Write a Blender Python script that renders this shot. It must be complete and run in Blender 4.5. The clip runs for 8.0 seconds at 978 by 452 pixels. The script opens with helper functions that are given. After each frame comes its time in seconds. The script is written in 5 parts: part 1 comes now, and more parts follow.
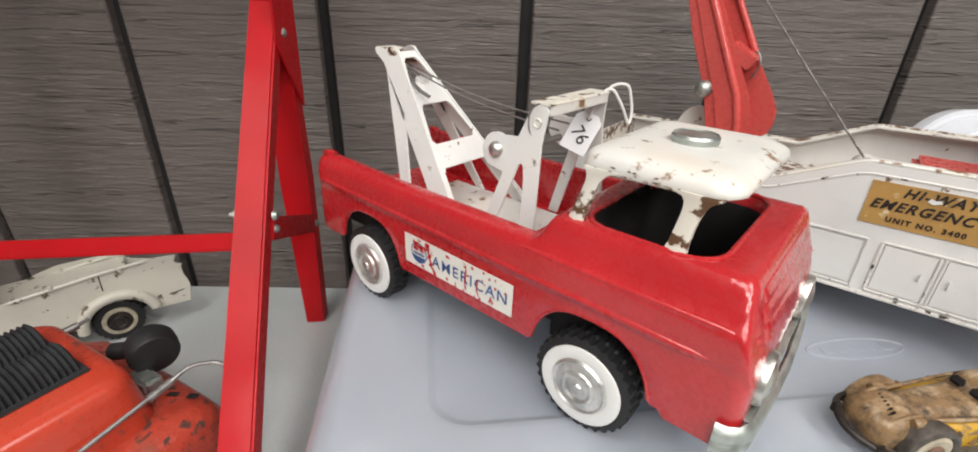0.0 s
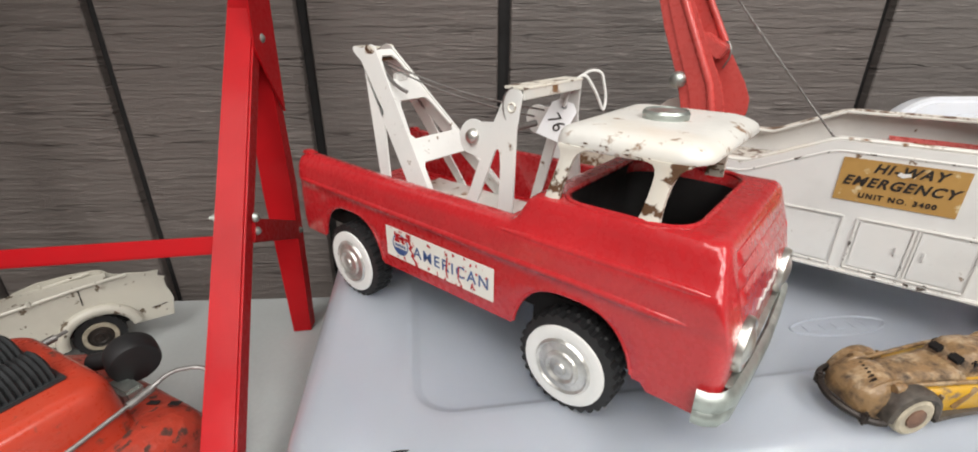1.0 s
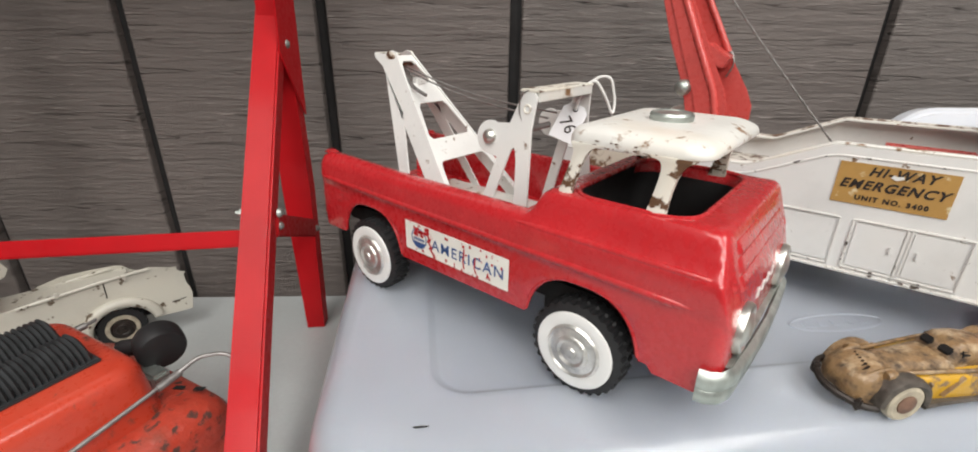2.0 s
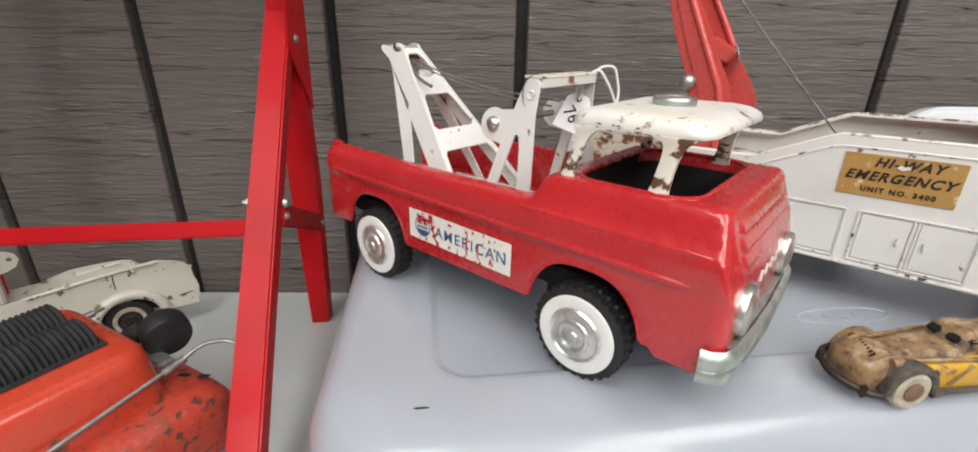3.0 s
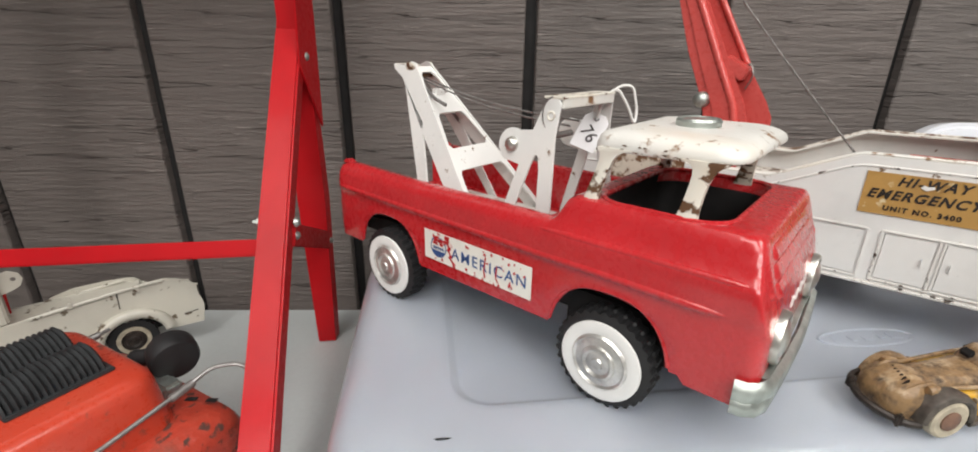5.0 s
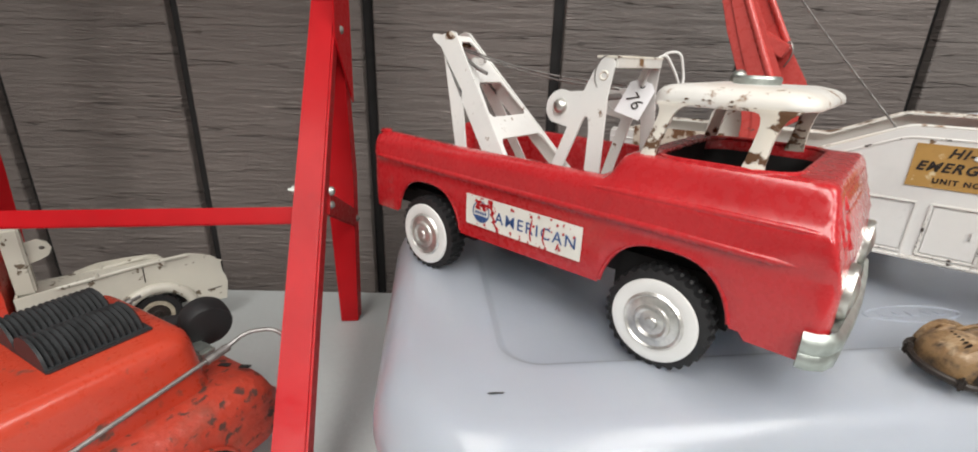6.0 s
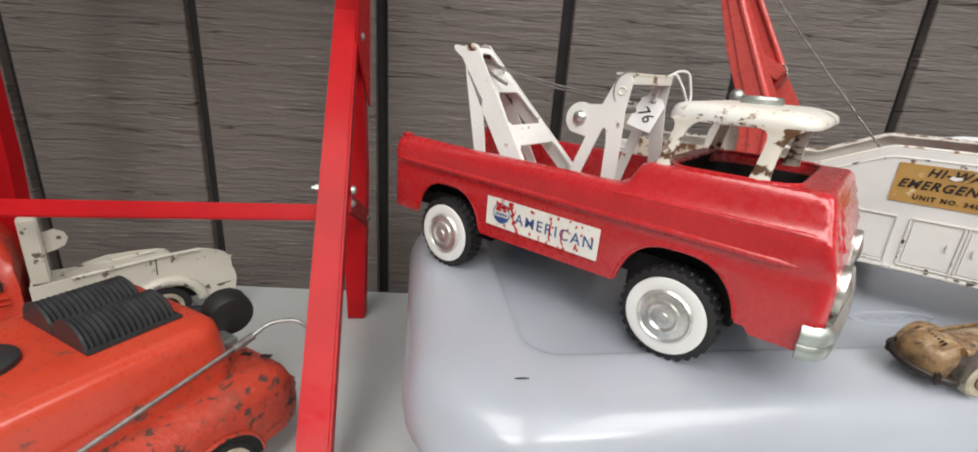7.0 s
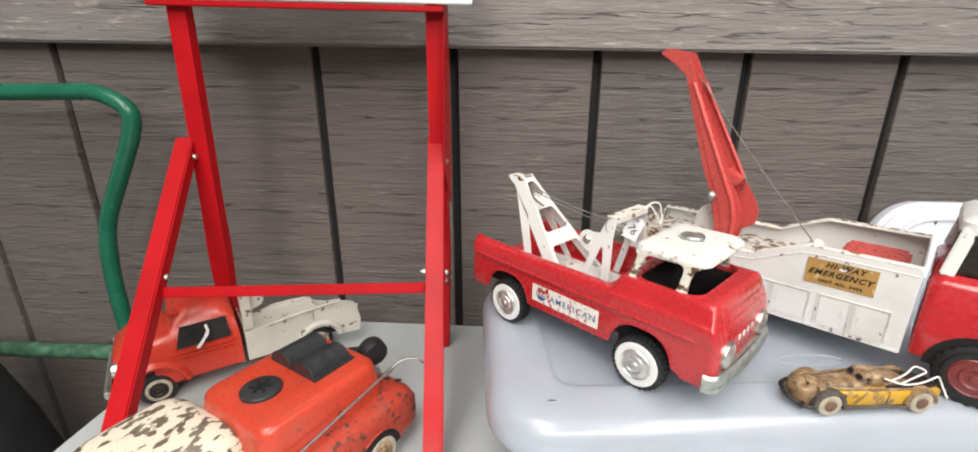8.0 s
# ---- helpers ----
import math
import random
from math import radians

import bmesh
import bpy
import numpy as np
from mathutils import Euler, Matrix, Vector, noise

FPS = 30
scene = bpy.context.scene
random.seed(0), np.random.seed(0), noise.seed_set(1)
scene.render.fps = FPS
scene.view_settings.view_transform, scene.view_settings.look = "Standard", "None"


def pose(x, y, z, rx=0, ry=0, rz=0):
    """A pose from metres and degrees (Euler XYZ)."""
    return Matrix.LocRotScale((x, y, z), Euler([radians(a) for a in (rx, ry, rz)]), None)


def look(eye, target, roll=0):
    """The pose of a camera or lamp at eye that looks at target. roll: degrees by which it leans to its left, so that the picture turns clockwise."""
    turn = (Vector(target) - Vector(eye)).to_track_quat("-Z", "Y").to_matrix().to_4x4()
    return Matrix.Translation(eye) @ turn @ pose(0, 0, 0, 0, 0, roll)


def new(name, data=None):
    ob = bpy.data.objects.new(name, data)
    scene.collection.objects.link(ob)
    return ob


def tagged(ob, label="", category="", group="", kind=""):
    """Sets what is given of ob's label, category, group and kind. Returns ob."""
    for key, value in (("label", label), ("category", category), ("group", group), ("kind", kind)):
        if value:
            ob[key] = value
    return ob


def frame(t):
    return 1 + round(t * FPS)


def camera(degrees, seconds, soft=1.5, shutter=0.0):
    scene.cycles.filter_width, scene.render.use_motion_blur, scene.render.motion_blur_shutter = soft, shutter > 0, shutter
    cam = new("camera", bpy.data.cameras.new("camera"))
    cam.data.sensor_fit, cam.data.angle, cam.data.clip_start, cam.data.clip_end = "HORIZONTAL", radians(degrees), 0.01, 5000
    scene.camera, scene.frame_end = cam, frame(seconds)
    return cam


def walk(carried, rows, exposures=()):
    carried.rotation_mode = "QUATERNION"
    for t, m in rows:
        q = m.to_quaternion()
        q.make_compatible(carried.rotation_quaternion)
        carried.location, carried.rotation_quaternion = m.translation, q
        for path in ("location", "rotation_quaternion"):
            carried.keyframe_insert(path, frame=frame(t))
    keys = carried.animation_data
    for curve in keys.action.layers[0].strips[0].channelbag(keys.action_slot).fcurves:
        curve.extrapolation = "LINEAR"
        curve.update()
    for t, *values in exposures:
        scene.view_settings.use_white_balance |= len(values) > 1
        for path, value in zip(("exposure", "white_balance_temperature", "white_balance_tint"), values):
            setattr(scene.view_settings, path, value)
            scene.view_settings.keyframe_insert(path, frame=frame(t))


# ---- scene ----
cam = camera(92.3, 8.0, soft=1.8)
PATH = [
    (0, (-0.048, -0.514, 1.056), (0.011, 1.289, 0.193), 1.8),
    (0.5, (-0.041, -0.518, 1.051), (0.047, 1.3, 0.221), 0.6),
    (1, (-0.042, -0.521, 1.043), (0.053, 1.309, 0.241), 0.2),
    (1.5, (-0.049, -0.53, 1.045), (0.045, 1.308, 0.264), 0.5),
    (3, (-0.047, -0.543, 1.031), (0.005, 1.317, 0.297), 0.9),
    (3.5, (-0.04, -0.54, 1.032), (0.01, 1.327, 0.315), 0.7),
    (4, (-0.053, -0.536, 1.036), (0.002, 1.336, 0.332), 0.7),
    (5.5, (-0.061, -0.537, 1.03), (-0.012, 1.343, 0.348), 1.0),
    (6, (-0.08, -0.541, 1.012), (-0.037, 1.342, 0.339), 1.8),
    (6.5, (-0.098, -0.545, 0.999), (-0.009, 1.341, 0.342), 3.6),
    (7, (-0.101, -0.559, 1.013), (0.002, 1.333, 0.373), 4.0),
    (7.2, (-0.1, -0.574, 1.024), (0.009, 1.322, 0.397), 3.9),
    (7.5, (-0.102, -0.612, 1.069), (-0.05, 1.276, 0.412), 2.7),
    (7.8, (-0.1, -0.667, 1.116), (-0.151, 1.23, 0.486), 1.3),
    (8, (-0.1, -0.706, 1.142), (-0.239, 1.184, 0.502), 0.1),
]
walk(cam, [(t, look(eye, target, roll)) for t, eye, target, roll in PATH], exposures=[(0, 0.0), (6.8, 0.0), (7.4, 0.1), (8, 0.29)])

# ---- light ----
world = bpy.data.worlds.new("world")
scene.world = world
world.use_nodes = True
world.node_tree.nodes["Background"].inputs[0].default_value = (0.9, 0.95, 1.0, 1)
world.node_tree.nodes["Background"].inputs[1].default_value = 0.08


def ceiling_lamp(x, y, z, sx, sy, watts):
    lamp = bpy.data.lights.new("fluorescent_light", "AREA")
    lamp.shape, lamp.size, lamp.size_y, lamp.energy = "RECTANGLE", sx, sy, watts
    lamp.color = (1.0, 0.97, 0.93)
    ob = new("fluorescent_light", lamp)
    ob.matrix_world = pose(x, y, z)
    return ob


for lx, ly in ((-0.5, -1.4), (1.05, -1.4), (-0.5, -3.2), (1.05, -3.2)):
    ceiling_lamp(lx, ly, 2.62, 0.9, 1.5, (31 if lx < 0 else 36) if ly > -2 else (56 if lx < 0 else 64))

# ---- materials ----


def nodes_of(name):
    m = bpy.data.materials.new(name)
    m.use_nodes = True
    nt = m.node_tree
    return m, nt, nt.nodes["Principled BSDF"]


def add_node(nt, kind, **sets):
    n = nt.nodes.new(kind)
    for k, v in sets.items():
        n.inputs[k.replace("_", " ")].default_value = v
    return n


def noise_tex(nt, scale, detail=4.0, rough=0.55, stretch=None, space="Object"):
    co = nt.nodes.new("ShaderNodeTexCoord")
    n = add_node(nt, "ShaderNodeTexNoise", Scale=scale, Detail=detail, Roughness=rough)
    if stretch:
        mp = nt.nodes.new("ShaderNodeMapping")
        mp.inputs["Scale"].default_value = stretch
        nt.links.new(co.outputs[space], mp.inputs[0])
        nt.links.new(mp.outputs[0], n.inputs["Vector"])
    else:
        nt.links.new(co.outputs[space], n.inputs["Vector"])
    return n


def ramp(nt, src, a, b, ca=(0, 0, 0, 1), cb=(1, 1, 1, 1)):
    r = nt.nodes.new("ShaderNodeValToRGB")
    r.color_ramp.elements[0].position, r.color_ramp.elements[1].position = a, b
    r.color_ramp.elements[0].color, r.color_ramp.elements[1].color = ca, cb
    nt.links.new(src, r.inputs[0])
    return r


def mix_col(nt, fac, a, b):
    m = nt.nodes.new("ShaderNodeMix")
    m.data_type = "RGBA"
    for sock, v in ((m.inputs[0], fac), (m.inputs[6], a), (m.inputs[7], b)):
        if hasattr(v, "is_linked"):
            nt.links.new(v, sock)
        else:
            sock.default_value = v
    return m.outputs[2]


def bump(nt, bsdf, height, strength, dist=0.001):
    b = add_node(nt, "ShaderNodeBump", Strength=strength, Distance=dist)
    nt.links.new(height, b.inputs["Height"])
    nt.links.new(b.outputs[0], bsdf.inputs["Normal"])


def rgba(c, k=1.0):
    return (c[0] * k, c[1] * k, c[2] * k, 1)


def paint(name, col, chip=0.72, chip_col=(0.12, 0.05, 0.025), rough=0.3, dirt=0.25, chip_scale=90.0, grime=(0.1, 0.06, 0.04), soft=0.03, coat=0.2, dent=0.12, lump=22):
    """Enamel with uneven tone, grime and rusty chips."""
    m, nt, b = nodes_of(name)
    n1 = noise_tex(nt, lump, 5)
    n2 = noise_tex(nt, chip_scale, 8, 0.62)
    n3 = noise_tex(nt, 260, 3)
    tone = mix_col(nt, ramp(nt, n1.outputs[0], 0.3, 0.7).outputs[0], rgba(col, 0.86), rgba(col, 1.08))
    dirty = nt.nodes.new("ShaderNodeMath")
    dirty.operation = "MULTIPLY"
    dirty.inputs[1].default_value = dirt
    nt.links.new(ramp(nt, n1.outputs[0], 0.5, 0.75).outputs[0], dirty.inputs[0])
    tone = mix_col(nt, dirty.outputs[0], tone, rgba(grime))
    mask = ramp(nt, n2.outputs[0], chip, min(chip + soft, 1.0))
    out = mix_col(nt, mask.outputs[0], tone, rgba(chip_col))
    nt.links.new(out, b.inputs["Base Color"])
    r = ramp(nt, n3.outputs[0], 0.3, 0.75, (rough * 0.75,) * 3 + (1,), (min(1, rough * 1.5),) * 3 + (1,))
    rr = mix_col(nt, mask.outputs[0], r.outputs[0], (0.85, 0.85, 0.85, 1))
    nt.links.new(rr, b.inputs["Roughness"])
    b.inputs["Coat Weight"].default_value = coat
    b.inputs["Coat Roughness"].default_value = 0.12
    bump(nt, b, n1.outputs[0], dent, 0.002)
    return m


def plain(name, col, rough=0.5, metal=0.0, vary=0.15, scale=60.0, bumpy=0.1):
    m, nt, b = nodes_of(name)
    n = noise_tex(nt, scale, 6)
    nt.links.new(mix_col(nt, ramp(nt, n.outputs[0], 0.3, 0.7).outputs[0], rgba(col, 1 - vary), rgba(col, 1 + vary * 0.6)), b.inputs["Base Color"])
    r = ramp(nt, n.outputs[0], 0.25, 0.8, (rough * 0.8,) * 3 + (1,), (min(1, rough * 1.3),) * 3 + (1,))
    nt.links.new(r.outputs[0], b.inputs["Roughness"])
    b.inputs["Metallic"].default_value = metal
    bump(nt, b, n.outputs[0], bumpy, 0.001)
    return m


def siding(name, col, grain=(1.4, 1, 20), fleck=(3.6, 1, 46)):
    """Rough sawn board stained dark, with level grain and raised fibres whose highlights are painted pale."""
    m, nt, b = nodes_of(name)
    g = noise_tex(nt, 5.0, 8, 0.65, grain)
    w = noise_tex(nt, 3.5, 4)
    f = noise_tex(nt, 6.0, 5, 0.7, fleck)
    brk = noise_tex(nt, 14.0, 3)
    info = nt.nodes.new("ShaderNodeObjectInfo")
    tone = mix_col(nt, ramp(nt, g.outputs[0], 0.3, 0.7).outputs[0], rgba(col, 0.72), rgba(col, 1.18))
    tone = mix_col(nt, ramp(nt, w.outputs[0], 0.35, 0.7, (0, 0, 0, 1), (0.4, 0.4, 0.4, 1)).outputs[0], tone, rgba((col[0] * 0.78, col[1] * 0.76, col[2] * 0.75)))
    # pale flecks: glints on the raised grain, put into the colour
    pale = ramp(nt, f.outputs[0], 0.575, 0.66)
    mul = nt.nodes.new("ShaderNodeMath")
    mul.operation = "MULTIPLY"
    nt.links.new(pale.outputs[0], mul.inputs[0])
    nt.links.new(ramp(nt, brk.outputs[0], 0.42, 0.62).outputs[0], mul.inputs[1])
    tone = mix_col(nt, mul.outputs[0], tone, rgba(col, 2.3))
    dark = ramp(nt, f.outputs[0], 0.31, 0.39, (0.8, 0.8, 0.8, 1), (0, 0, 0, 1))
    tone = mix_col(nt, dark.outputs[0], tone, rgba(col, 0.45))
    # long level checks in the wood: thin lines where slow noise crosses set values
    line = noise_tex(nt, 4.0, 3.5, 0.55, (0.45, 1, 13))
    gate = noise_tex(nt, 6.0, 3, 0.6, (1.0, 1, 9))
    band = nt.nodes.new("ShaderNodeMath")
    band.operation = "PINGPONG"
    band.inputs[1].default_value = 0.07
    nt.links.new(line.outputs[0], band.inputs[0])
    thin = ramp(nt, band.outputs[0], 0.0, 0.0060, (1, 1, 1, 1), (0, 0, 0, 1))
    split = nt.nodes.new("ShaderNodeMath")
    split.operation = "MULTIPLY"
    nt.links.new(thin.outputs[0], split.inputs[0])
    nt.links.new(ramp(nt, gate.outputs[0], 0.45, 0.55).outputs[0], split.inputs[1])
    tone = mix_col(nt, split.outputs[0], tone, rgba(col, 0.55))
    hue = nt.nodes.new("ShaderNodeMath")
    hue.operation = "MULTIPLY"
    hue.inputs[1].default_value = 0.3
    nt.links.new(info.outputs["Random"], hue.inputs[0])
    tone = mix_col(nt, hue.outputs[0], tone, rgba((col[0] * 1.15, col[1], col[2] * 0.95)))
    nt.links.new(tone, b.inputs["Base Color"])
    b.inputs["Roughness"].default_value = 0.48
    add = nt.nodes.new("ShaderNodeMath")
    nt.links.new(g.outputs[0], add.inputs[0])
    nt.links.new(f.outputs[0], add.inputs[1])
    cut = nt.nodes.new("ShaderNodeMath")
    cut.operation = "SUBTRACT"
    nt.links.new(add.outputs[0], cut.inputs[0])
    nt.links.new(split.outputs[0], cut.inputs[1])
    bump(nt, b, cut.outputs[0], 1.0, 0.0034)
    return m


def frosted(name, col, trans, rough):
    m, nt, b = nodes_of(name)
    n = noise_tex(nt, 9, 3)
    nt.links.new(mix_col(nt, ramp(nt, n.outputs[0], 0.3, 0.7).outputs[0], rgba(col, 0.92), rgba(col, 1.03)), b.inputs["Base Color"])
    b.inputs["Roughness"].default_value = rough
    b.inputs["Transmission Weight"].default_value = trans
    b.inputs["IOR"].default_value = 1.35
    b.inputs["Subsurface Weight"].default_value = 0.4
    b.inputs["Subsurface Radius"].default_value = (1.0, 1.05, 1.15)
    b.inputs["Subsurface Scale"].default_value = 0.04
    b.inputs["Coat Weight"].default_value = 0.55
    b.inputs["Coat Roughness"].default_value = 0.13
    wave = noise_tex(nt, 28, 3)
    bump(nt, b, wave.outputs[0], 0.25, 0.0018)
    return m


RED = paint("red_enamel", (0.48, 0.018, 0.023), 0.735, (0.35, 0.22, 0.2), 0.26, 0.08, 130.0, (0.16, 0.03, 0.03), 0.03, 0.7, 0.3)
EDGE_RUST = paint("rust_edged_white_enamel", (0.68, 0.64, 0.58), 0.475, (0.14, 0.085, 0.055), 0.55, 0.8, 140.0, (0.42, 0.32, 0.25), 0.1)
CHIPPED = paint("chip_edged_white_enamel", (0.74, 0.73, 0.70), 0.585, (0.07, 0.055, 0.045), 0.45, 0.4, 190.0, (0.45, 0.4, 0.33), 0.05)
RUST_PANEL = paint("rust_blistered_white_enamel", (0.66, 0.60, 0.5), 0.47, (0.15, 0.075, 0.035), 0.7, 0.7, 60.0, (0.3, 0.17, 0.08), 0.06)
PILLAR_RUST = paint("rusty_white_enamel", (0.76, 0.73, 0.65), 0.535, (0.11, 0.052, 0.022), 0.45, 0.5, 95.0, (0.5, 0.34, 0.17), 0.05)
WHITE_RUST = paint("chipped_white_enamel", (0.75, 0.74, 0.70), 0.60, (0.22, 0.11, 0.045), 0.4, 0.4, 80.0, (0.55, 0.42, 0.25), 0.07, 0.1)
WHITE = paint("white_enamel", (0.77, 0.77, 0.75), 0.645, (0.2, 0.13, 0.08), 0.35, 0.2, 90.0, (0.5, 0.45, 0.38))
STAND_RED = paint("stand_red_paint", (0.42, 0.006, 0.010), 0.74, (0.2, 0.05, 0.04), 0.4, 0.05, 60.0, (0.25, 0.02, 0.02), 0.03, 0.08, 0.05)
STAND_RED.node_tree.nodes["Principled BSDF"].inputs["Specular IOR Level"].default_value = 0.15
ORANGE = paint("orange_red_enamel", (0.53, 0.052, 0.024), 0.605, (0.1, 0.045, 0.03), 0.3, 0.5, 75.0, (0.3, 0.06, 0.03), 0.08, 0.35, 0.3)
ORANGE_RUST = paint("rusted_orange_enamel", (0.43, 0.045, 0.023), 0.55, (0.075, 0.030, 0.022), 0.45, 1.0, 120.0, (0.24, 0.05, 0.03), 0.06, 0.2, 0.9, 75)
CABRED = paint("worn_red_cab_enamel", (0.52, 0.040, 0.020), 0.64, (0.09, 0.04, 0.03), 0.3, 0.4, 60.0, (0.25, 0.04, 0.025), 0.06)
CREAM = paint("cream_enamel", (0.55, 0.53, 0.46), 0.605, (0.12, 0.09, 0.06), 0.4, 0.25, 80.0, (0.4, 0.35, 0.26))
BOOM_RED = paint("faded_red_enamel", (0.60, 0.085, 0.075), 0.68, (0.12, 0.07, 0.06), 0.28, 0.25, 60.0, (0.35, 0.06, 0.05))
HUB_RED = paint("dull_red_hub", (0.2, 0.03, 0.028), 0.62, (0.08, 0.03, 0.025), 0.4, 0.4)
RUBBER = plain("black_rubber", (0.012, 0.012, 0.013), 0.55, 0, 0.3)
# near-black that stands for shade inside openings and hollows
DARK = plain("hollow_shade_black", (0.006, 0.005, 0.005), 0.8, 0, 0.3)
WALLWHITE = plain("whitewall_rubber", (0.78, 0.78, 0.76), 0.45, 0, 0.06)
CHROME = plain("worn_chrome", (0.66, 0.65, 0.61), 0.36, 1.0, 0.15, 120, 0.25)
HUBMETAL = plain("dulled_hub_metal", (0.7, 0.69, 0.66), 0.33, 0.82, 0.35, 160, 0.35)
ZINC = plain("dull_zinc", (0.47, 0.51, 0.48), 0.42, 0.85, 0.3, 140, 0.35)
STEEL = plain("grey_steel_wire", (0.3, 0.29, 0.28), 0.45, 0.8, 0.3, 200)
GREYPLASTIC = plain("dark_grey_plastic", (0.028, 0.032, 0.034), 0.42, 0, 0.3, 50)
VENTBLACK = plain("dull_black_vent", (0.022, 0.024, 0.026), 0.66, 0, 0.4, 120)
GREEN = plain("green_powder_coat", (0.012, 0.13, 0.075), 0.25, 0, 0.15, 30)
GREENDIRTY = plain("mossy_green_coat", (0.06, 0.15, 0.09), 0.6, 0, 0.6, 60)
TABLE = plain("grey_table_plastic", (0.5, 0.53, 0.53), 0.5, 0, 0.05, 300, 0.2)
WALL = siding("stained_siding", (0.164, 0.146, 0.136))
TRIMWOOD = siding("stained_trim_board", (0.25, 0.232, 0.222), (1.5, 8, 14), (3, 20, 30))
GROOVE = plain("groove_shadow_black", (0.012, 0.011, 0.011), 0.8, 0, 0.3)
BIN = frosted("frosted_polypropylene", (0.80, 0.865, 0.965), 0.5, 0.33)
TUBWHITE = frosted("milky_white_plastic", (0.8, 0.83, 0.9), 0.1, 0.25)
STICKER = paint("aged_gold_sticker", (0.47, 0.27, 0.075), 0.60, (0.66, 0.55, 0.34), 0.45, 1.0, 160.0, (0.12, 0.05, 0.018), 0.08, 0.15)
INK = plain("black_ink", (0.02, 0.014, 0.01), 0.6, 0, 0.2)
BLUEINK = plain("blue_ink", (0.035, 0.09, 0.25), 0.5, 0, 0.2)
DECAL = paint("worn_white_decal", (0.8, 0.79, 0.72), 0.66, (0.47, 0.022, 0.028), 0.4, 0.15, 160.0, (0.6, 0.55, 0.45), 0.01, 0.0)
TAG = plain("paper_tag", (0.82, 0.82, 0.84), 0.7, 0, 0.04)
STRING = plain("white_string", (0.75, 0.74, 0.72), 0.8, 0, 0.1)
YELLOW = paint("worn_yellow_paint", (0.56, 0.31, 0.012), 0.54, (0.2, 0.13, 0.07), 0.45, 0.6, 70.0, (0.22, 0.15, 0.08), 0.06)
CASTMETAL = paint("bare_aged_casting", (0.26, 0.16, 0.075), 0.47, (0.05, 0.034, 0.024), 0.38, 1.0, 150.0, (0.52, 0.41, 0.27), 0.22, 0.0, 0.6, 120)
BROWNBLACK = plain("worn_casting_and_shade_dark", (0.03, 0.022, 0.018), 0.45, 0.3, 0.5, 150)
OLDRUBBER = plain("aged_white_rubber", (0.42, 0.37, 0.28), 0.7, 0, 0.35, 150)
GUARD = plain("worn_dark_mudguard", (0.085, 0.072, 0.060), 0.5, 0.1, 0.6, 200, 0.4)
HUB_RUST = plain("rusted_toy_hub", (0.17, 0.095, 0.065), 0.65, 0.1, 0.4, 220)
FLOOR = plain("dark_concrete", (0.09, 0.085, 0.08), 0.7, 0, 0.3, 6)
CEILING = plain("white_ceiling_paint", (0.75, 0.75, 0.73), 0.8, 0, 0.05, 6)
PLASTER = plain("pale_wall_paint", (0.7, 0.69, 0.67), 0.8, 0, 0.1, 4)
ROOF_RUST = plain("dark_rust", (0.16, 0.085, 0.045), 0.8, 0, 0.6, 300)
BLACKCLOTH = plain("black_canvas", (0.008, 0.008, 0.009), 0.9, 0, 0.4, 40, 0.5)
TAN = plain("tan_cardboard", (0.25, 0.18, 0.09), 0.8, 0, 0.2, 30)
SIGNWHITE = plain("white_sign_board", (0.75, 0.76, 0.76), 0.5, 0, 0.04)


def speckle():
    m, nt, b = nodes_of("brown_flecked_cream")
    n = noise_tex(nt, 150, 3, 0.5, (1, 0.55, 1))
    n2 = noise_tex(nt, 12, 3)
    c = mix_col(nt, ramp(nt, n.outputs[0], 0.52, 0.56).outputs[0], (0.7, 0.63, 0.5, 1), (0.09, 0.055, 0.03, 1))
    c = mix_col(nt, ramp(nt, n2.outputs[0], 0.4, 0.7, (0, 0, 0, 1), (0.3, 0.3, 0.3, 1)).outputs[0], c, (0.75, 0.7, 0.62, 1))
    nt.links.new(c, b.inputs["Base Color"])
    b.inputs["Roughness"].default_value = 0.6
    bump(nt, b, n.outputs[0], 0.2, 0.001)
    return m


SPECKLE = speckle()

# ---- building helpers ----


def part(name, bm, material, parent=None, label="", smooth=38.0):
    me = bpy.data.meshes.new(name)
    bmesh.ops.recalc_face_normals(bm, faces=bm.faces)
    bm.to_mesh(me)
    bm.free()
    me.materials.append(material)
    if smooth:
        for p in me.polygons:
            p.use_smooth = True
        me.set_sharp_from_angle(angle=radians(smooth))
    ob = new(name, me)
    if parent is not None:
        ob.parent = parent
    if label:
        tagged(ob, label)
    return ob


def thing(name, m, label, category, group="", kind=""):
    ob = new(name)
    ob.empty_display_size = 0.02
    ob.matrix_basis = m
    return tagged(ob, label, category, group, kind)


def bevel_all(bm, w, seg=2, angle=30):
    es = [e for e in bm.edges if len(e.link_faces) == 2 and e.calc_face_angle(0) > radians(angle)]
    if w > 0 and es:
        bmesh.ops.bevel(bm, geom=es, offset=w, segments=seg, affect="EDGES", clamp_overlap=True)
    return bm


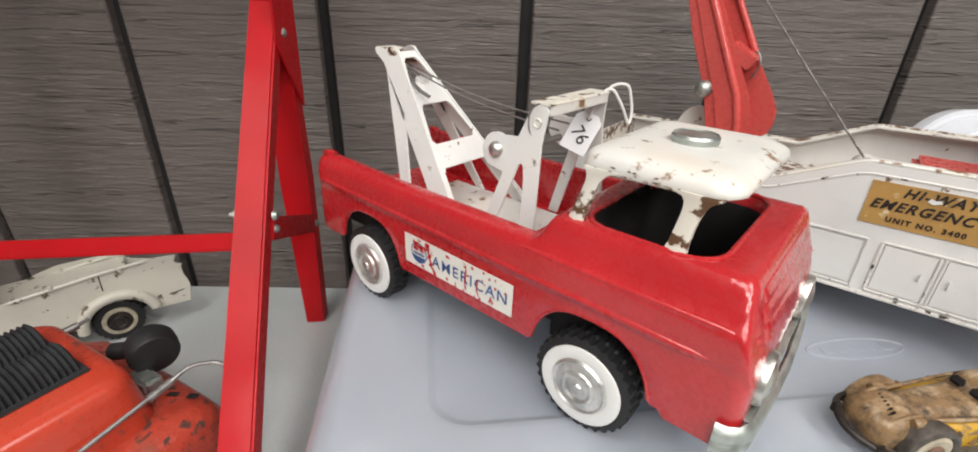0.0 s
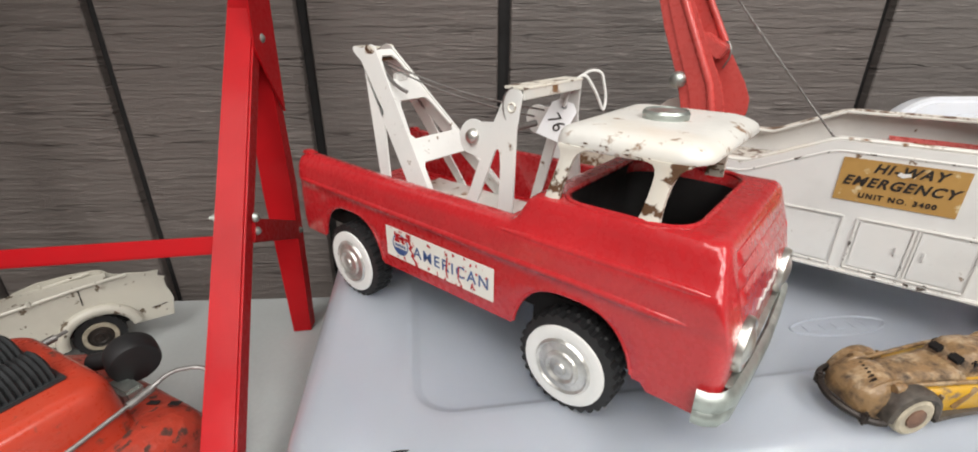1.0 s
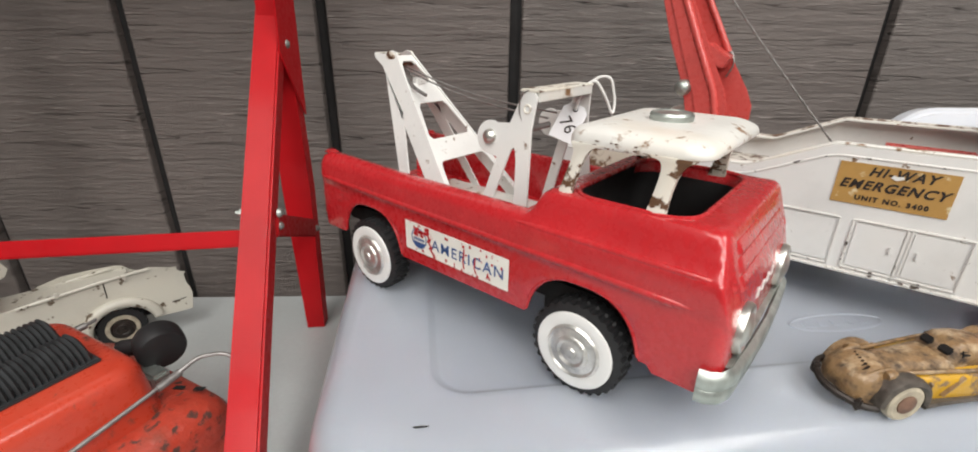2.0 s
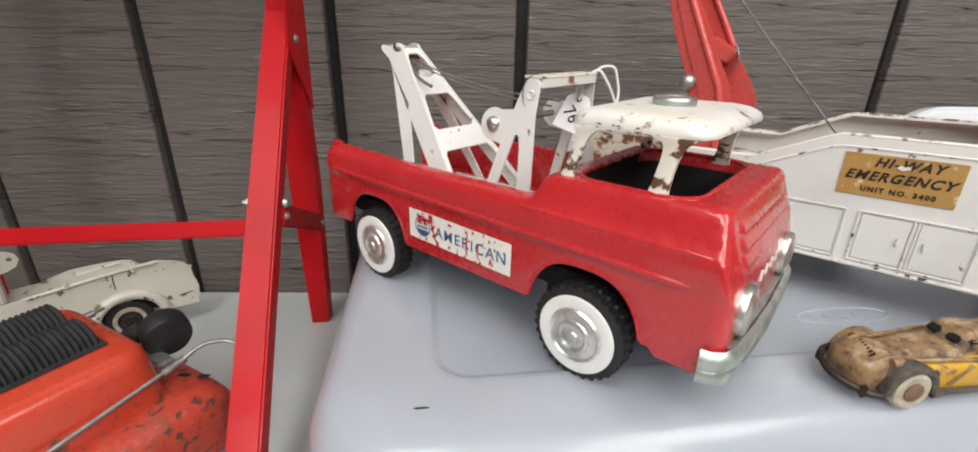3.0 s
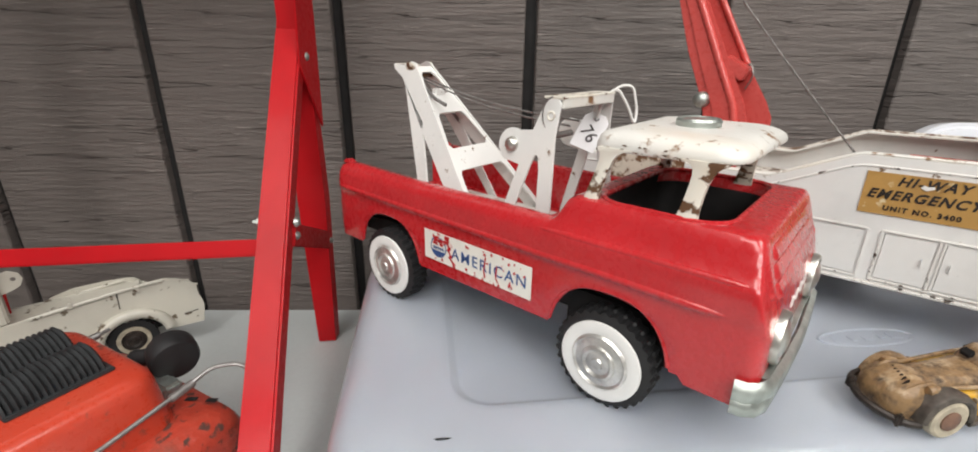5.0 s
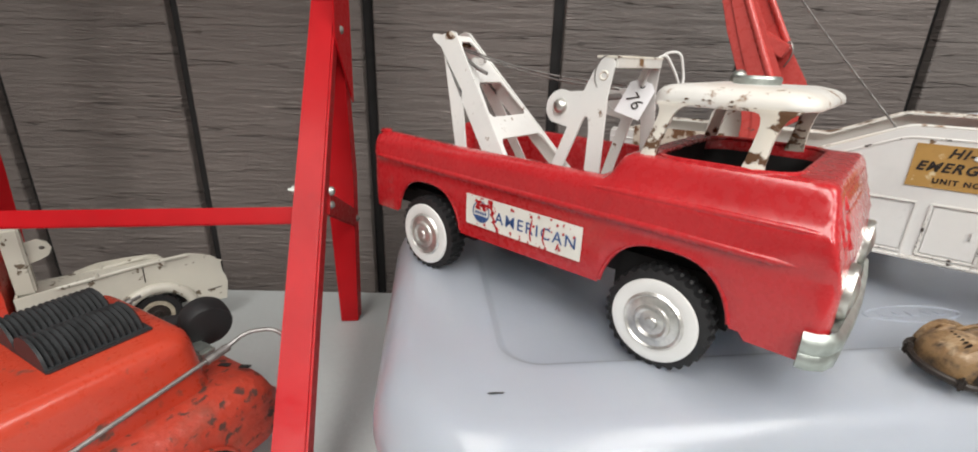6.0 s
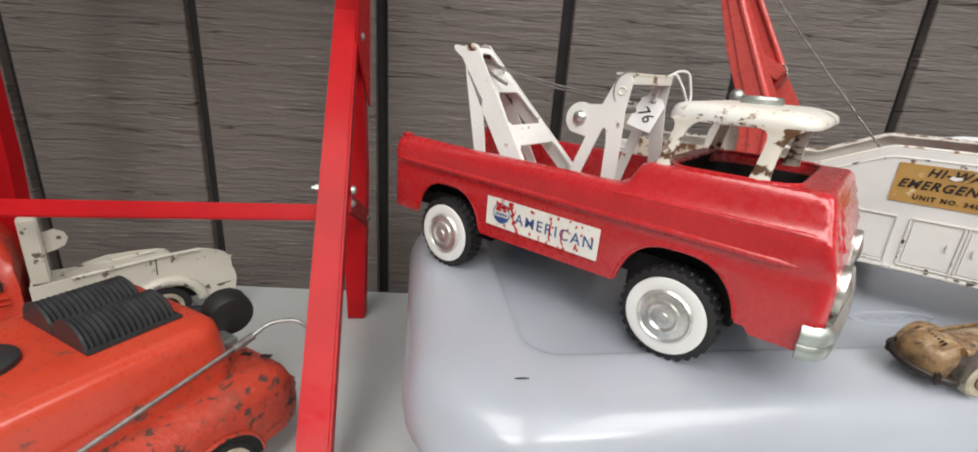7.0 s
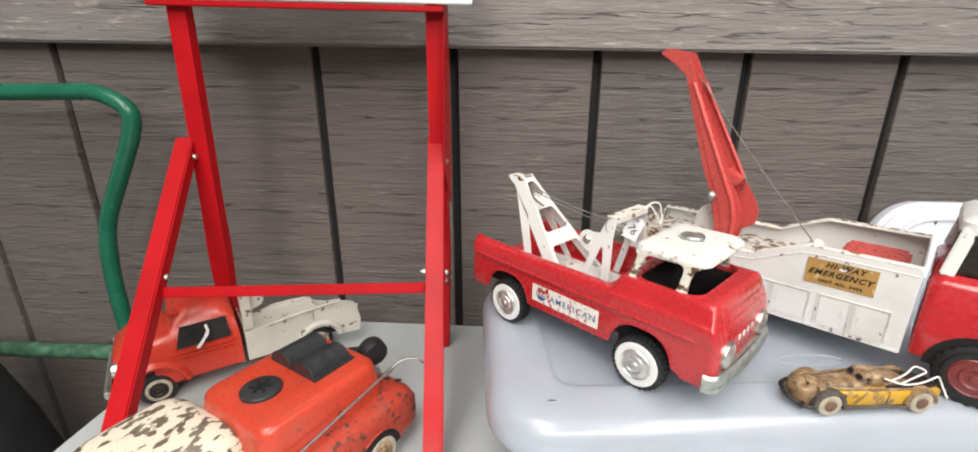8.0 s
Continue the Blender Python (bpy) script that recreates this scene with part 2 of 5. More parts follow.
def box(size, at=(0, 0, 0), bev=0.0, seg=2, m=None):
    bm = bmesh.new()
    bmesh.ops.create_cube(bm, size=1)
    bmesh.ops.scale(bm, vec=size, verts=bm.verts)
    bevel_all(bm, bev, seg)
    if m is not None:
        bmesh.ops.transform(bm, matrix=m, verts=bm.verts)
    bmesh.ops.translate(bm, vec=at, verts=bm.verts)
    return bm


def join(*bms):
    out = bms[0]
    for b in bms[1:]:
        me = bpy.data.meshes.new("tmp")
        b.to_mesh(me)
        out.from_mesh(me)
        bpy.data.meshes.remove(me)
        b.free()
    return out


def plate(outline, thick, holes=(), bev=0.0, m=None):
    """A flat plate in the x-z plane, with holes, thick along y."""
    bm = bmesh.new()
    edges = []
    for loop in (outline, *holes):
        vs = [bm.verts.new((x, 0, z)) for x, z in loop]
        edges += [bm.edges.new((vs[i], vs[(i + 1) % len(vs)])) for i in range(len(vs))]
    if holes:
        bmesh.ops.triangle_fill(bm, use_beauty=True, use_dissolve=False, edges=edges)
    else:
        bm.faces.new(vs)
    geo = bmesh.ops.extrude_face_region(bm, geom=bm.faces[:])
    bmesh.ops.translate(bm, vec=(0, thick, 0), verts=[g for g in geo["geom"] if isinstance(g, bmesh.types.BMVert)])
    bmesh.ops.recalc_face_normals(bm, faces=bm.faces)
    if bev:
        bevel_all(bm, bev, 2, 50)
    if m is not None:
        bmesh.ops.transform(bm, matrix=m, verts=bm.verts)
    return bm


def lathe(profile, n=32, m=None, closed=False):
    """Turns (radius, y) round the y axis."""
    bm = bmesh.new()
    rings = []
    for r, h in profile:
        if r < 1e-6:
            rings.append([bm.verts.new((0, h, 0))])
        else:
            rings.append([bm.verts.new((r * math.cos(2 * math.pi * i / n), h, r * math.sin(2 * math.pi * i / n))) for i in range(n)])
    pairs = list(zip(rings, rings[1:]))
    if closed:
        pairs.append((rings[-1], rings[0]))
    for a, b in pairs:
        for i in range(n):
            j = (i + 1) % n
            if len(a) == 1 and len(b) == 1:
                continue
            if len(a) == 1:
                bm.faces.new((a[0], b[i], b[j]))
            elif len(b) == 1:
                bm.faces.new((a[i], a[j], b[0]))
            else:
                bm.faces.new((a[i], a[j], b[j], b[i]))
    if m is not None:
        bmesh.ops.transform(bm, matrix=m, verts=bm.verts)
    return bm


def tube(pts, r, n=10, cap=True):
    """A round bar along points."""
    bm = bmesh.new()
    pts = [Vector(p) for p in pts]
    up = Vector((0.13, 0.31, 0.94))
    rings = []
    for i, p in enumerate(pts):
        d = (pts[min(i + 1, len(pts) - 1)] - pts[max(i - 1, 0)]).normalized()
        a = d.cross(up)
        if a.length < 0.05:
            a = d.cross(Vector((1, 0, 0)))
        a.normalize()
        b = d.cross(a)
        up = a.cross(d)
        rings.append([bm.verts.new(p + r * (math.cos(2 * math.pi * k / n) * a + math.sin(2 * math.pi * k / n) * b)) for k in range(n)])
    for a, b in zip(rings, rings[1:]):
        for k in range(n):
            bm.faces.new((a[k], a[(k + 1) % n], b[(k + 1) % n], b[k]))
    if cap:
        bm.faces.new(rings[0][::-1])
        bm.faces.new(rings[-1])
    return bm


def rounded(pts, radius, steps=6):
    """A polyline with its corners rounded."""
    pts = [Vector(p) for p in pts]
    out = [pts[0]]
    for a, b, c in zip(pts, pts[1:], pts[2:]):
        u, v = (a - b), (c - b)
        k = min(radius, u.length * 0.48, v.length * 0.48)
        p, q = b + u.normalized() * k, b + v.normalized() * k
        for i in range(steps + 1):
            t = i / steps
            out.append(p * (1 - t) ** 2 + b * 2 * t * (1 - t) + q * t * t)
    return out + [pts[-1]]


def bar(a, b, w, d, side=(1, 0, 0), bev=0.001):
    """A flat bar from a to b: w wide along side, d deep."""
    a, b = Vector(a), Vector(b)
    z = (b - a).normalized()
    x = Vector(side)
    x = (x - z * x.dot(z)).normalized()
    y = z.cross(x)
    m = Matrix((x, y, z)).transposed().to_4x4()
    bm = box((w, d, (b - a).length), (0, 0, 0), bev)
    bmesh.ops.transform(bm, matrix=Matrix.Translation((a + b) / 2) @ m, verts=bm.verts)
    return bm


def loft(sections, close=True, caps=True):
    """Skins loops of equal length."""
    bm = bmesh.new()
    rows = [[bm.verts.new(p) for p in s] for s in sections]
    n = len(rows[0])
    for a, b in zip(rows, rows[1:]):
        for i in range(n if close else n - 1):
            j = (i + 1) % n
            try:
                bm.faces.new((a[i], a[j], b[j], b[i]))
            except ValueError:
                pass
    if caps:
        bm.faces.new(rows[0][::-1])
        bm.faces.new(rows[-1])
    return bm


def ring_points(cx, cy, w, d, r, n=6):
    """A rounded rectangle, anticlockwise."""
    out = []
    for sx, sy, a0 in ((1, 1, 0), (-1, 1, 90), (-1, -1, 180), (1, -1, 270)):
        for i in range(n + 1):
            a = radians(a0 + 90 * i / n)
            out.append((cx + sx * (w / 2 - r) + r * math.cos(a), cy + sy * (d / 2 - r) + r * math.sin(a)))
    return out


def lettering(text, size, m, material, parent, name="lettering", shear=0.0, bold=0.0, spacing=1.0):
    cu = bpy.data.curves.new("text", "FONT")
    cu.body, cu.size, cu.extrude, cu.shear, cu.offset, cu.space_character = text, size, 0.00008, shear, bold, spacing
    cu.align_x, cu.align_y = "CENTER", "CENTER"
    cu.resolution_u = 3
    tmp = new("text", cu)
    dg = bpy.context.evaluated_depsgraph_get()
    me = bpy.data.meshes.new_from_object(tmp.evaluated_get(dg))
    bpy.data.objects.remove(tmp)
    me.materials.clear()
    me.materials.append(material)
    me.transform(m)
    ob = new(name, me)
    ob.parent = parent
    return ob


def solidify(ob, t, offset=-1.0):
    md = ob.modifiers.new("thickness", "SOLIDIFY")
    md.thickness, md.offset = t, offset
    return ob


def wheel(parent, x, y, z, radius, width, out, wall=WALLWHITE, hub=HUBMETAL, treads=30, wall_r=(0.56, 0.83), label=""):
    """A toy tyre with tread blocks, sidewall and hubcap. out: +1 or -1, the side that faces outward along y."""
    place = Matrix.Translation((x, y, z))
    w = width / 2
    n = treads * 4
    lines = [(0.5, -0.8, 0), (0.84, -1.0, 0), (0.92, -0.9, 0), (0.95, -0.84, 1), (0.95, -0.06, 1), (0.95, 0.06, 2), (0.95, 0.84, 2), (0.92, 0.9, 0), (0.84, 1.0, 0), (0.5, 0.8, 0)]
    rows = []
    for k, (fr, fy, row) in enumerate(lines):
        loop = []
        for i in range(n):
            up = row and ((i + (2 if row == 2 else 0)) // 2) % 2
            rr = radius * (1.0 if up else fr)
            a = 2 * math.pi * i / n
            loop.append((rr * math.cos(a), w * fy, rr * math.sin(a)))
        rows.append(loop)
    bm = loft(rows, caps=False)
    bmesh.ops.transform(bm, matrix=place, verts=bm.verts)
    tyre = part("wheel", bm, RUBBER, parent, label)
    o = out
    a, b = radius * wall_r[0], radius * wall_r[1]
    part("whitewall", lathe([(a, o * w * 0.7), (a * 1.02, o * (w + 0.0009)), ((a + b) / 2, o * (w + 0.0015)), (b * 0.98, o * (w + 0.0009)), (b, o * w * 0.7)], 40, place), wall, tyre)
    h = w + 0.001
    part("hubcap", lathe([(a * 1.03, o * w * 0.6), (a * 1.03, o * h), (a * 0.95, o * (h + 0.0012)), (a * 0.88, o * (h + 0.0004)), (a * 0.64, o * (h + 0.0010)), (a * 0.60, o * (h + 0.0020)), (a * 0.52, o * (h + 0.0024)), (a * 0.42, o * (h + 0.0014)), (a * 0.22, o * (h + 0.0019)), (a * 0.18, o * (h + 0.0028)), (0, o * (h + 0.0030))], 32, place), hub, tyre)
    return tyre


# ---- the setting ----
TABLE_Z, LID_Z, GROOVE_STEP = 0.752, 0.8785, 0.2032

floor = tagged(part("floor", box((8.2, 7.1, 0.1), (0, -3.5, -0.05)), FLOOR), "dark bare concrete floor below the table", "floor", kind="structure")
ceiling = tagged(part("ceiling", box((8.2, 7.1, 0.1), (0, -3.5, 2.75)), CEILING), "flat white painted ceiling", "ceiling", kind="structure")
for nm, size, at in (("wall_south", (8, 0.1, 2.7), (0, -7.0, 1.35)), ("wall_east", (0.1, 7.0, 2.7), (4.0, -3.45, 1.35)), ("wall_west", (0.1, 7.0, 2.7), (-4.0, -3.45, 1.35))):
    tagged(part(nm, box(size, at), PLASTER), "plain pale painted wall", "wall", kind="structure")

# the backing sheet is near-black, so groove shadow is in its colour
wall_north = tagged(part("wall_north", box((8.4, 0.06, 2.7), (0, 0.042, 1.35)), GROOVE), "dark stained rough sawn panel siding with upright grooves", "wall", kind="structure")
panel_mesh = None
for k in range(-19, 19):
    if panel_mesh is None:
        pb = part("panel", box((GROOVE_STEP - 0.0125, 0.013, 2.7), (0, 0, 0), 0.0015, 1), WALL, wall_north)
        panel_mesh = pb.data
    else:
        pb = new("panel", panel_mesh)
        pb.parent = wall_north
    pb.location = ((k + 0.5) * GROOVE_STEP, 0.0065, 1.35)

rail_tilt = -0.85
trim = part("trim", box((8.2, 0.026, 0.19), (0, 0, 0.095), 0.003), TRIMWOOD)
trim.matrix_basis = pose(0, -0.0135, 1.164, 0, rail_tilt * -1, 0)
tagged(trim, "dark stained level trim board over the siding", "trim", kind="structure")

table = thing("folding_table", pose(0.1, 0, 0), "pale grey moulded plastic folding table against the wall", "table")
TX0, TX1, TY0, TY1 = -0.597, 1.25, -0.81, -0.048
tb = loft([[(x, y, z) for x, y in ring_points((TX0 + TX1) / 2 - 0.1, (TY0 + TY1) / 2, TX1 - TX0 - i, TY1 - TY0 - i, 0.03)] for z, i in ((TABLE_Z - 0.045, 0.006), (TABLE_Z - 0.042, 0), (TABLE_Z - 0.006, 0), (TABLE_Z - 0.0015, 0.004), (TABLE_Z, 0.012))])
part("tabletop", tb, TABLE, table)
for lx in (TX0 + 0.2, TX1 - 0.3):
    for ly in (TY0 + 0.1, TY1 - 0.1):
        part("leg", tube([(lx, ly, 0.0), (lx, ly, TABLE_Z - 0.04)], 0.014), GREYPLASTIC, table)

# ---- storage bin ----
bin_box = thing("storage_bin", pose(-0.122, -0.418, TABLE_Z, 0, 0, 6.0), "frosted translucent plastic storage bin with a closed lid", "storage bin")
BW, BD, BH = 0.62, 0.29, LID_Z - TABLE_Z


def bin_ring(z, inset, r):
    return [(x, y, z) for x, y in ring_points(BW / 2, BD / 2, BW - 2 * inset, BD - 2 * inset, r, 8)]


def recess_ring(z, inset, r):
    return [(x, y, z) for x, y in ring_points(BW / 2, BD / 2, BW - 0.119 - 2 * inset, BD - 0.104 - 2 * inset, r, 8)]


tub_rings = [bin_ring(0.0, 0.03, 0.03), bin_ring(0.006, 0.024, 0.036), bin_ring(BH - 0.03, 0.013, 0.045)]
tub_bm = loft(tub_rings, caps=False)
tub_bm.verts.ensure_lookup_table()
tub_bm.faces.new(tub_bm.verts[:len(tub_rings[0])])
solidify(part("tub", tub_bm, BIN, bin_box), 0.002)
lid_rings = [bin_ring(BH - 0.034, 0.006, 0.05), bin_ring(BH - 0.032, 0.001, 0.055), bin_ring(BH - 0.026, 0.0, 0.056), bin_ring(BH - 0.018, 0.0012, 0.056), bin_ring(BH - 0.009, 0.005, 0.054), bin_ring(BH - 0.003, 0.011, 0.05), bin_ring(BH, 0.019, 0.045), recess_ring(BH + 0.0003, -0.003, 0.022), recess_ring(BH + 0.0003, 0.0, 0.020), recess_ring(BH - 0.0002, 0.0010, 0.020), recess_ring(BH - 0.0022, 0.0040, 0.018), recess_ring(BH - 0.0026, 0.0055, 0.017), recess_ring(BH - 0.0026, 0.03, 0.01)]
lid_bm = loft(lid_rings, caps=False)
lid_bm.verts.ensure_lookup_table()
lid_bm.faces.new(lid_bm.verts[-len(lid_rings[0]):])
solidify(part("lid", lid_bm, BIN, bin_box), 0.002)


def oval(cx, cy, a, b, z, r):
    return tube([(cx + a * math.cos(i * math.pi / 16), cy + b * math.sin(i * math.pi / 16), z) for i in range(33)], r, 6, False)


# raised oval maker's badge with plain bars
badge = part("badge", oval(0.312, 0.088, 0.031, 0.0085, BH - 0.0024, 0.0008), BIN, bin_box)
for i, wd in enumerate((0.007, 0.004, 0.006, 0.003, 0.007)):
    part("badge_bar", box((wd, 0.006, 0.0008), (0.293 + i * 0.0095, 0.088, BH - 0.0024), 0.0003), BIN, badge)
# a small dark scuff
part("scuff", plate([(-0.0035, -0.0004), (0.0, -0.0007), (0.004, -0.0002), (0.003, 0.0004), (-0.002, 0.0005)], 0.0002, m=Matrix.Translation((0.0545, 0.034, BH + 0.0006)) @ pose(0, 0, 0, 90, 0, 0)), GREYPLASTIC, bin_box)

# ---- red tow truck ----
truck = thing("toy_tow_truck", pose(-0.114, -0.251, LID_Z - 0.0004, 0, 0, -42.3), "worn red steel toy tow truck with white boom on bin lid", "toy truck")
TH, WB = 0.057, 0.155
NOSE_X, NOSE_R = 0.2170, 0.0062
NOSE = [(0.2045, 0.0953), (0.2065, 0.0946), (0.2080, 0.0928), (0.2090, 0.0900), (0.2105, 0.0850), (0.2120, 0.0805), (0.2138, 0.0750), (0.2155, 0.0690), (0.2170, 0.0630)]


def truck_half(x):
    if x < -0.0510:
        return TH - 0.0075 + math.sqrt(max(0.0, 0.0075 ** 2 - (-0.0510 - x) ** 2))
    c = NOSE_X - NOSE_R
    if x > c:
        return TH - NOSE_R + math.sqrt(max(0.0, NOSE_R ** 2 - (x - c) ** 2))
    return TH


def truck_bottom(x):
    for c in (-0.0006, WB - 0.0006):
        d = abs(x - c)
        if d < 0.0300:
            return 0.0235 + 0.0345 * math.sqrt(max(0.0, 1 - (d / 0.0310) ** 2.8))
    return 0.0322 if x < 0.19 else 0.0290


def truck_top(x):
    if x < -0.045:
        return 0.0845 - 0.003 * ((-0.045 - x) / 0.0135) ** 2
    if x < 0.119:
        return 0.0845 - 0.0012 * min(1.0, (x + 0.045) / 0.06)
    if x < 0.128:
        k = (x - 0.119) / 0.009
        return 0.0833 + 0.0120 * (k * k * (3 - 2 * k))
    if x < NOSE[0][0]:
        return 0.0953
    for (xa, za), (xb, zb) in zip(NOSE, NOSE[1:]):
        if x <= xb:
            return za + (zb - za) * (x - xa) / (xb - xa)
    return NOSE[-1][1]


def truck_section(x, mode):
    h, zb, zt = truck_half(x), truck_bottom(x), truck_top(x)
    cabk = min(1, max(0, (x - 0.119) / 0.009))
    mixk = lambda p, q: p + (q - p) * cabk
    # the spear moulding runs out to a point ahead of the front wheel
    spear = min(1, max(0, (0.2020 - x) / 0.022)) ** 0.7 * min(1, max(0.0, (x + 0.0585) / 0.012))
    mid = 0.0668 + 0.0022 * min(1.0, max(0.0, (0.12 - x) / 0.16))
    zs = [zb, zb + 0.35 * (0.057 - zb), zb + 0.98 * (0.057 - zb), 0.0612, mid - 0.0030, mid - 0.0019, mid - 0.0004, mid + 0.0012, 0.0722, 0.0766, 0.0783, 0.0797, mixk(0.0813, 0.0845), mixk(0.0824, 0.0900), zt - mixk(0.0006, 0.0024), zt - mixk(0.0002, 0.0007), zt]
    ins = [0.0012, 0.0006, 0.0007, 0.0011, 0.0010, 0.0008 - 0.0004 * spear, 0.0007 - 0.0008 * spear, 0.0006 - 0.0006 * spear, 0.0005 + 0.0003 * spear, mixk(0.0014, 0.0007), mixk(0.0020, 0.0011), mixk(0.0029, 0.0024), mixk(0.0040, 0.0054), mixk(0.0052, 0.0072), mixk(0.0068, 0.0086), mixk(0.0082, 0.0099), mixk(0.0100, 0.0124)]
    n = len(zs) - 1
    zs = [min(z, zt - 0.0009 * (n - i)) if x > 0.2045 else z for i, z in enumerate(zs)]
    zs = sorted(max(z, zb + 0.0003 * i) for i, z in enumerate(zs))
    half = [(h - q, z) for q, z in zip(ins, zs)]
    if mode == "bed":
        inner, zf = h - 0.0125, 0.053
        half += [(inner, zt - 0.0005), (inner - 0.0004, zt - 0.004), (inner - 0.0008, zf)]
    elif mode == "cab":
        e = min(x - 0.1372, 0.1938 - x)
        r = 0.014
        inner, zf = 0.0440 - (r - math.sqrt(max(0, r * r - (r - min(e, r)) ** 2))), 0.045
        half += [(inner, zt - 0.0003), (inner - 0.0012, zt - 0.0016), (inner - 0.0030, zt - 0.0060)]
        half += [(inner - 0.0032, zf)]
    else:
        inner, zf = h - 0.0165, zt + 0.0003
        half += [(inner, zt + 0.0003), (inner - 0.0006, zf), (inner - 0.0030, zf)]
    if mode != "cab":
        half += [(inner - 0.0034, zf)]
    half += [(0.0, zf)]
    return [(x, TH - y, z) for y, z in half] + [(x, TH + y, z) for y, z in half[-2::-1]]


def frange(a, b, n):
    return [a + (b - a) * i / n for i in range(n + 1)]


arch_a, arch_b = frange(-0.0290, 0.0278, 18), frange(WB - 0.0290, WB + 0.0278, 18)
stations = [(x, "bed") for x in (-0.0585, -0.0580, -0.0569, -0.0550, -0.0530, -0.0510, -0.045, -0.036, -0.0309, -0.0305)] + [(x, "bed") for x in arch_a] + [(0.0293, "bed"), (0.0297, "bed")]
stations += [(x, "bed") for x in frange(0.036, 0.1165, 8)] + [(0.1168, "solid"), (0.119, "solid"), (0.1212, "solid"), (0.1235, "solid"), (WB - 0.0309, "solid"), (WB - 0.0305, "solid")]
stations += [(x, "solid") for x in arch_b if 0.1251 < x < 0.1368] + [(0.1371, "solid"), (0.1373, "cab"), (0.1380, "cab"), (0.1395, "cab"), (0.1425, "cab")] + [(x, "cab") for x in arch_b if 0.1440 < x < 0.1840]
stations += [(WB + 0.0293, "cab"), (WB + 0.0297, "cab"), (0.1885, "cab"), (0.1912, "cab"), (0.1928, "cab"), (0.1937, "cab"), (0.1939, "solid"), (0.1965, "solid"), (0.1990, "solid"), (0.2020, "solid"), (0.2045, "solid"), (0.2065, "solid"), (0.2080, "solid"), (0.2090, "solid"), (0.2105, "solid"), (0.2120, "solid"), (0.2138, "solid"), (0.2149, "solid"), (0.2158, "solid"), (0.2165, "solid"), (0.2170, "solid")]
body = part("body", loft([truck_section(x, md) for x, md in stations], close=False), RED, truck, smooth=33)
for ed in body.data.edges:
    if all(body.data.vertices[i].co.x > 0.2015 for i in ed.vertices):
        ed.use_edge_sharp = False
# cab cavity faces go near-black, painting the shade inside
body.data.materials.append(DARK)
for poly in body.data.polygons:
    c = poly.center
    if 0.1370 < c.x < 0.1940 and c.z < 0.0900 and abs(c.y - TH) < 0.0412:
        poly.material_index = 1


def tapered(pts, radii, n=10):
    """A round moulding whose thickness follows radii."""
    bm = tube(pts, 1.0, n)
    bm.verts.ensure_lookup_table()
    for i, (p, r) in enumerate(zip(pts, radii)):
        for k in range(n):
            v = bm.verts[i * n + k]
            v.co = Vector(p) + (v.co - Vector(p)) * r
    return bm


for s in (0, 1):
    my = (lambda y: y) if s == 0 else (lambda y: 2 * TH - y)
    xs = frange(-0.050, 0.2060, 42)
    part("spear_moulding", tapered([(x, my(0.0008 + 0.0008 * max(0.0, (x - 0.19) / 0.0160)), 0.0668 - 0.0010 * max(0.0, (x - 0.15) / 0.056) + 0.0022 * min(1.0, max(0.0, (0.12 - x) / 0.16)) - 0.0004) for x in xs], [0.0019 * min(1.0, max(0.12, (0.2068 - x) / 0.013)) * min(1.0, (x + 0.056) / 0.012) for x in xs]), RED, truck, smooth=80)
    xs = frange(0.112, 0.2085, 24)
    part("shoulder_moulding", tapered([(x, my(0.0026), 0.0786) for x in xs], [0.0017 * min(1.0, max(0.15, (x - 0.108) / 0.022)) * min(1.0, max(0.3, (0.2110 - x) / 0.008)) for x in xs]), RED, truck, smooth=80)
rim_pts = [(x, y, 0.0950) for x, y in ring_points(0.1655, TH, 0.0572, 0.0886, 0.014, 8)]
part("opening_rim", tube(rim_pts + rim_pts[:2], 0.0013, 8, False), RED, truck)
# underside and wheel wells: near-black blocks standing for shade
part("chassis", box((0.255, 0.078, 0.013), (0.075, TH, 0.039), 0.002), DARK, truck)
part("seat_well_shade", box((0.05, 0.08, 0.002), (0.165, TH, 0.0468)), DARK, truck)
for cx in (0.0, WB):
    for yy, s in ((0.0016, 1), (2 * TH - 0.0016, -1)):
        arc = [(cx - 0.0006 + 0.0308 * math.cos(a), yy, 0.0235 + 0.0345 * max(0.0, 1 - abs(math.cos(a)) ** 2.8) ** 0.5 + 0.0006) for a in frange(radians(14), radians(166), 22)]
        part("arch_lip", tube(arc, 0.0011, 8), RED, truck)
    part("well_shade_block", box((0.06, 0.085, 0.03), (cx, TH, 0.036), 0.004), DARK, truck)
for cx in (0.0, WB):
    wheel(truck, cx, 0.0055, 0.0243, 0.0243, 0.0135, -1)
    wheel(truck, cx, 2 * TH - 0.0055, 0.0243, 0.0243, 0.0135, 1)
    part("axle", tube([(cx, 0.005, 0.0243), (cx, 2 * TH - 0.005, 0.0243)], 0.0018), STEEL, truck)

# nose with three ledges, corner pressings, headlights, letters and bumper


def nose_x(z):
    for (xa, za), (xb, zb) in zip(NOSE, NOSE[1:]):
        if z >= zb:
            return xa + (xb - xa) * (za - z) / (za - zb)
    return NOSE_X


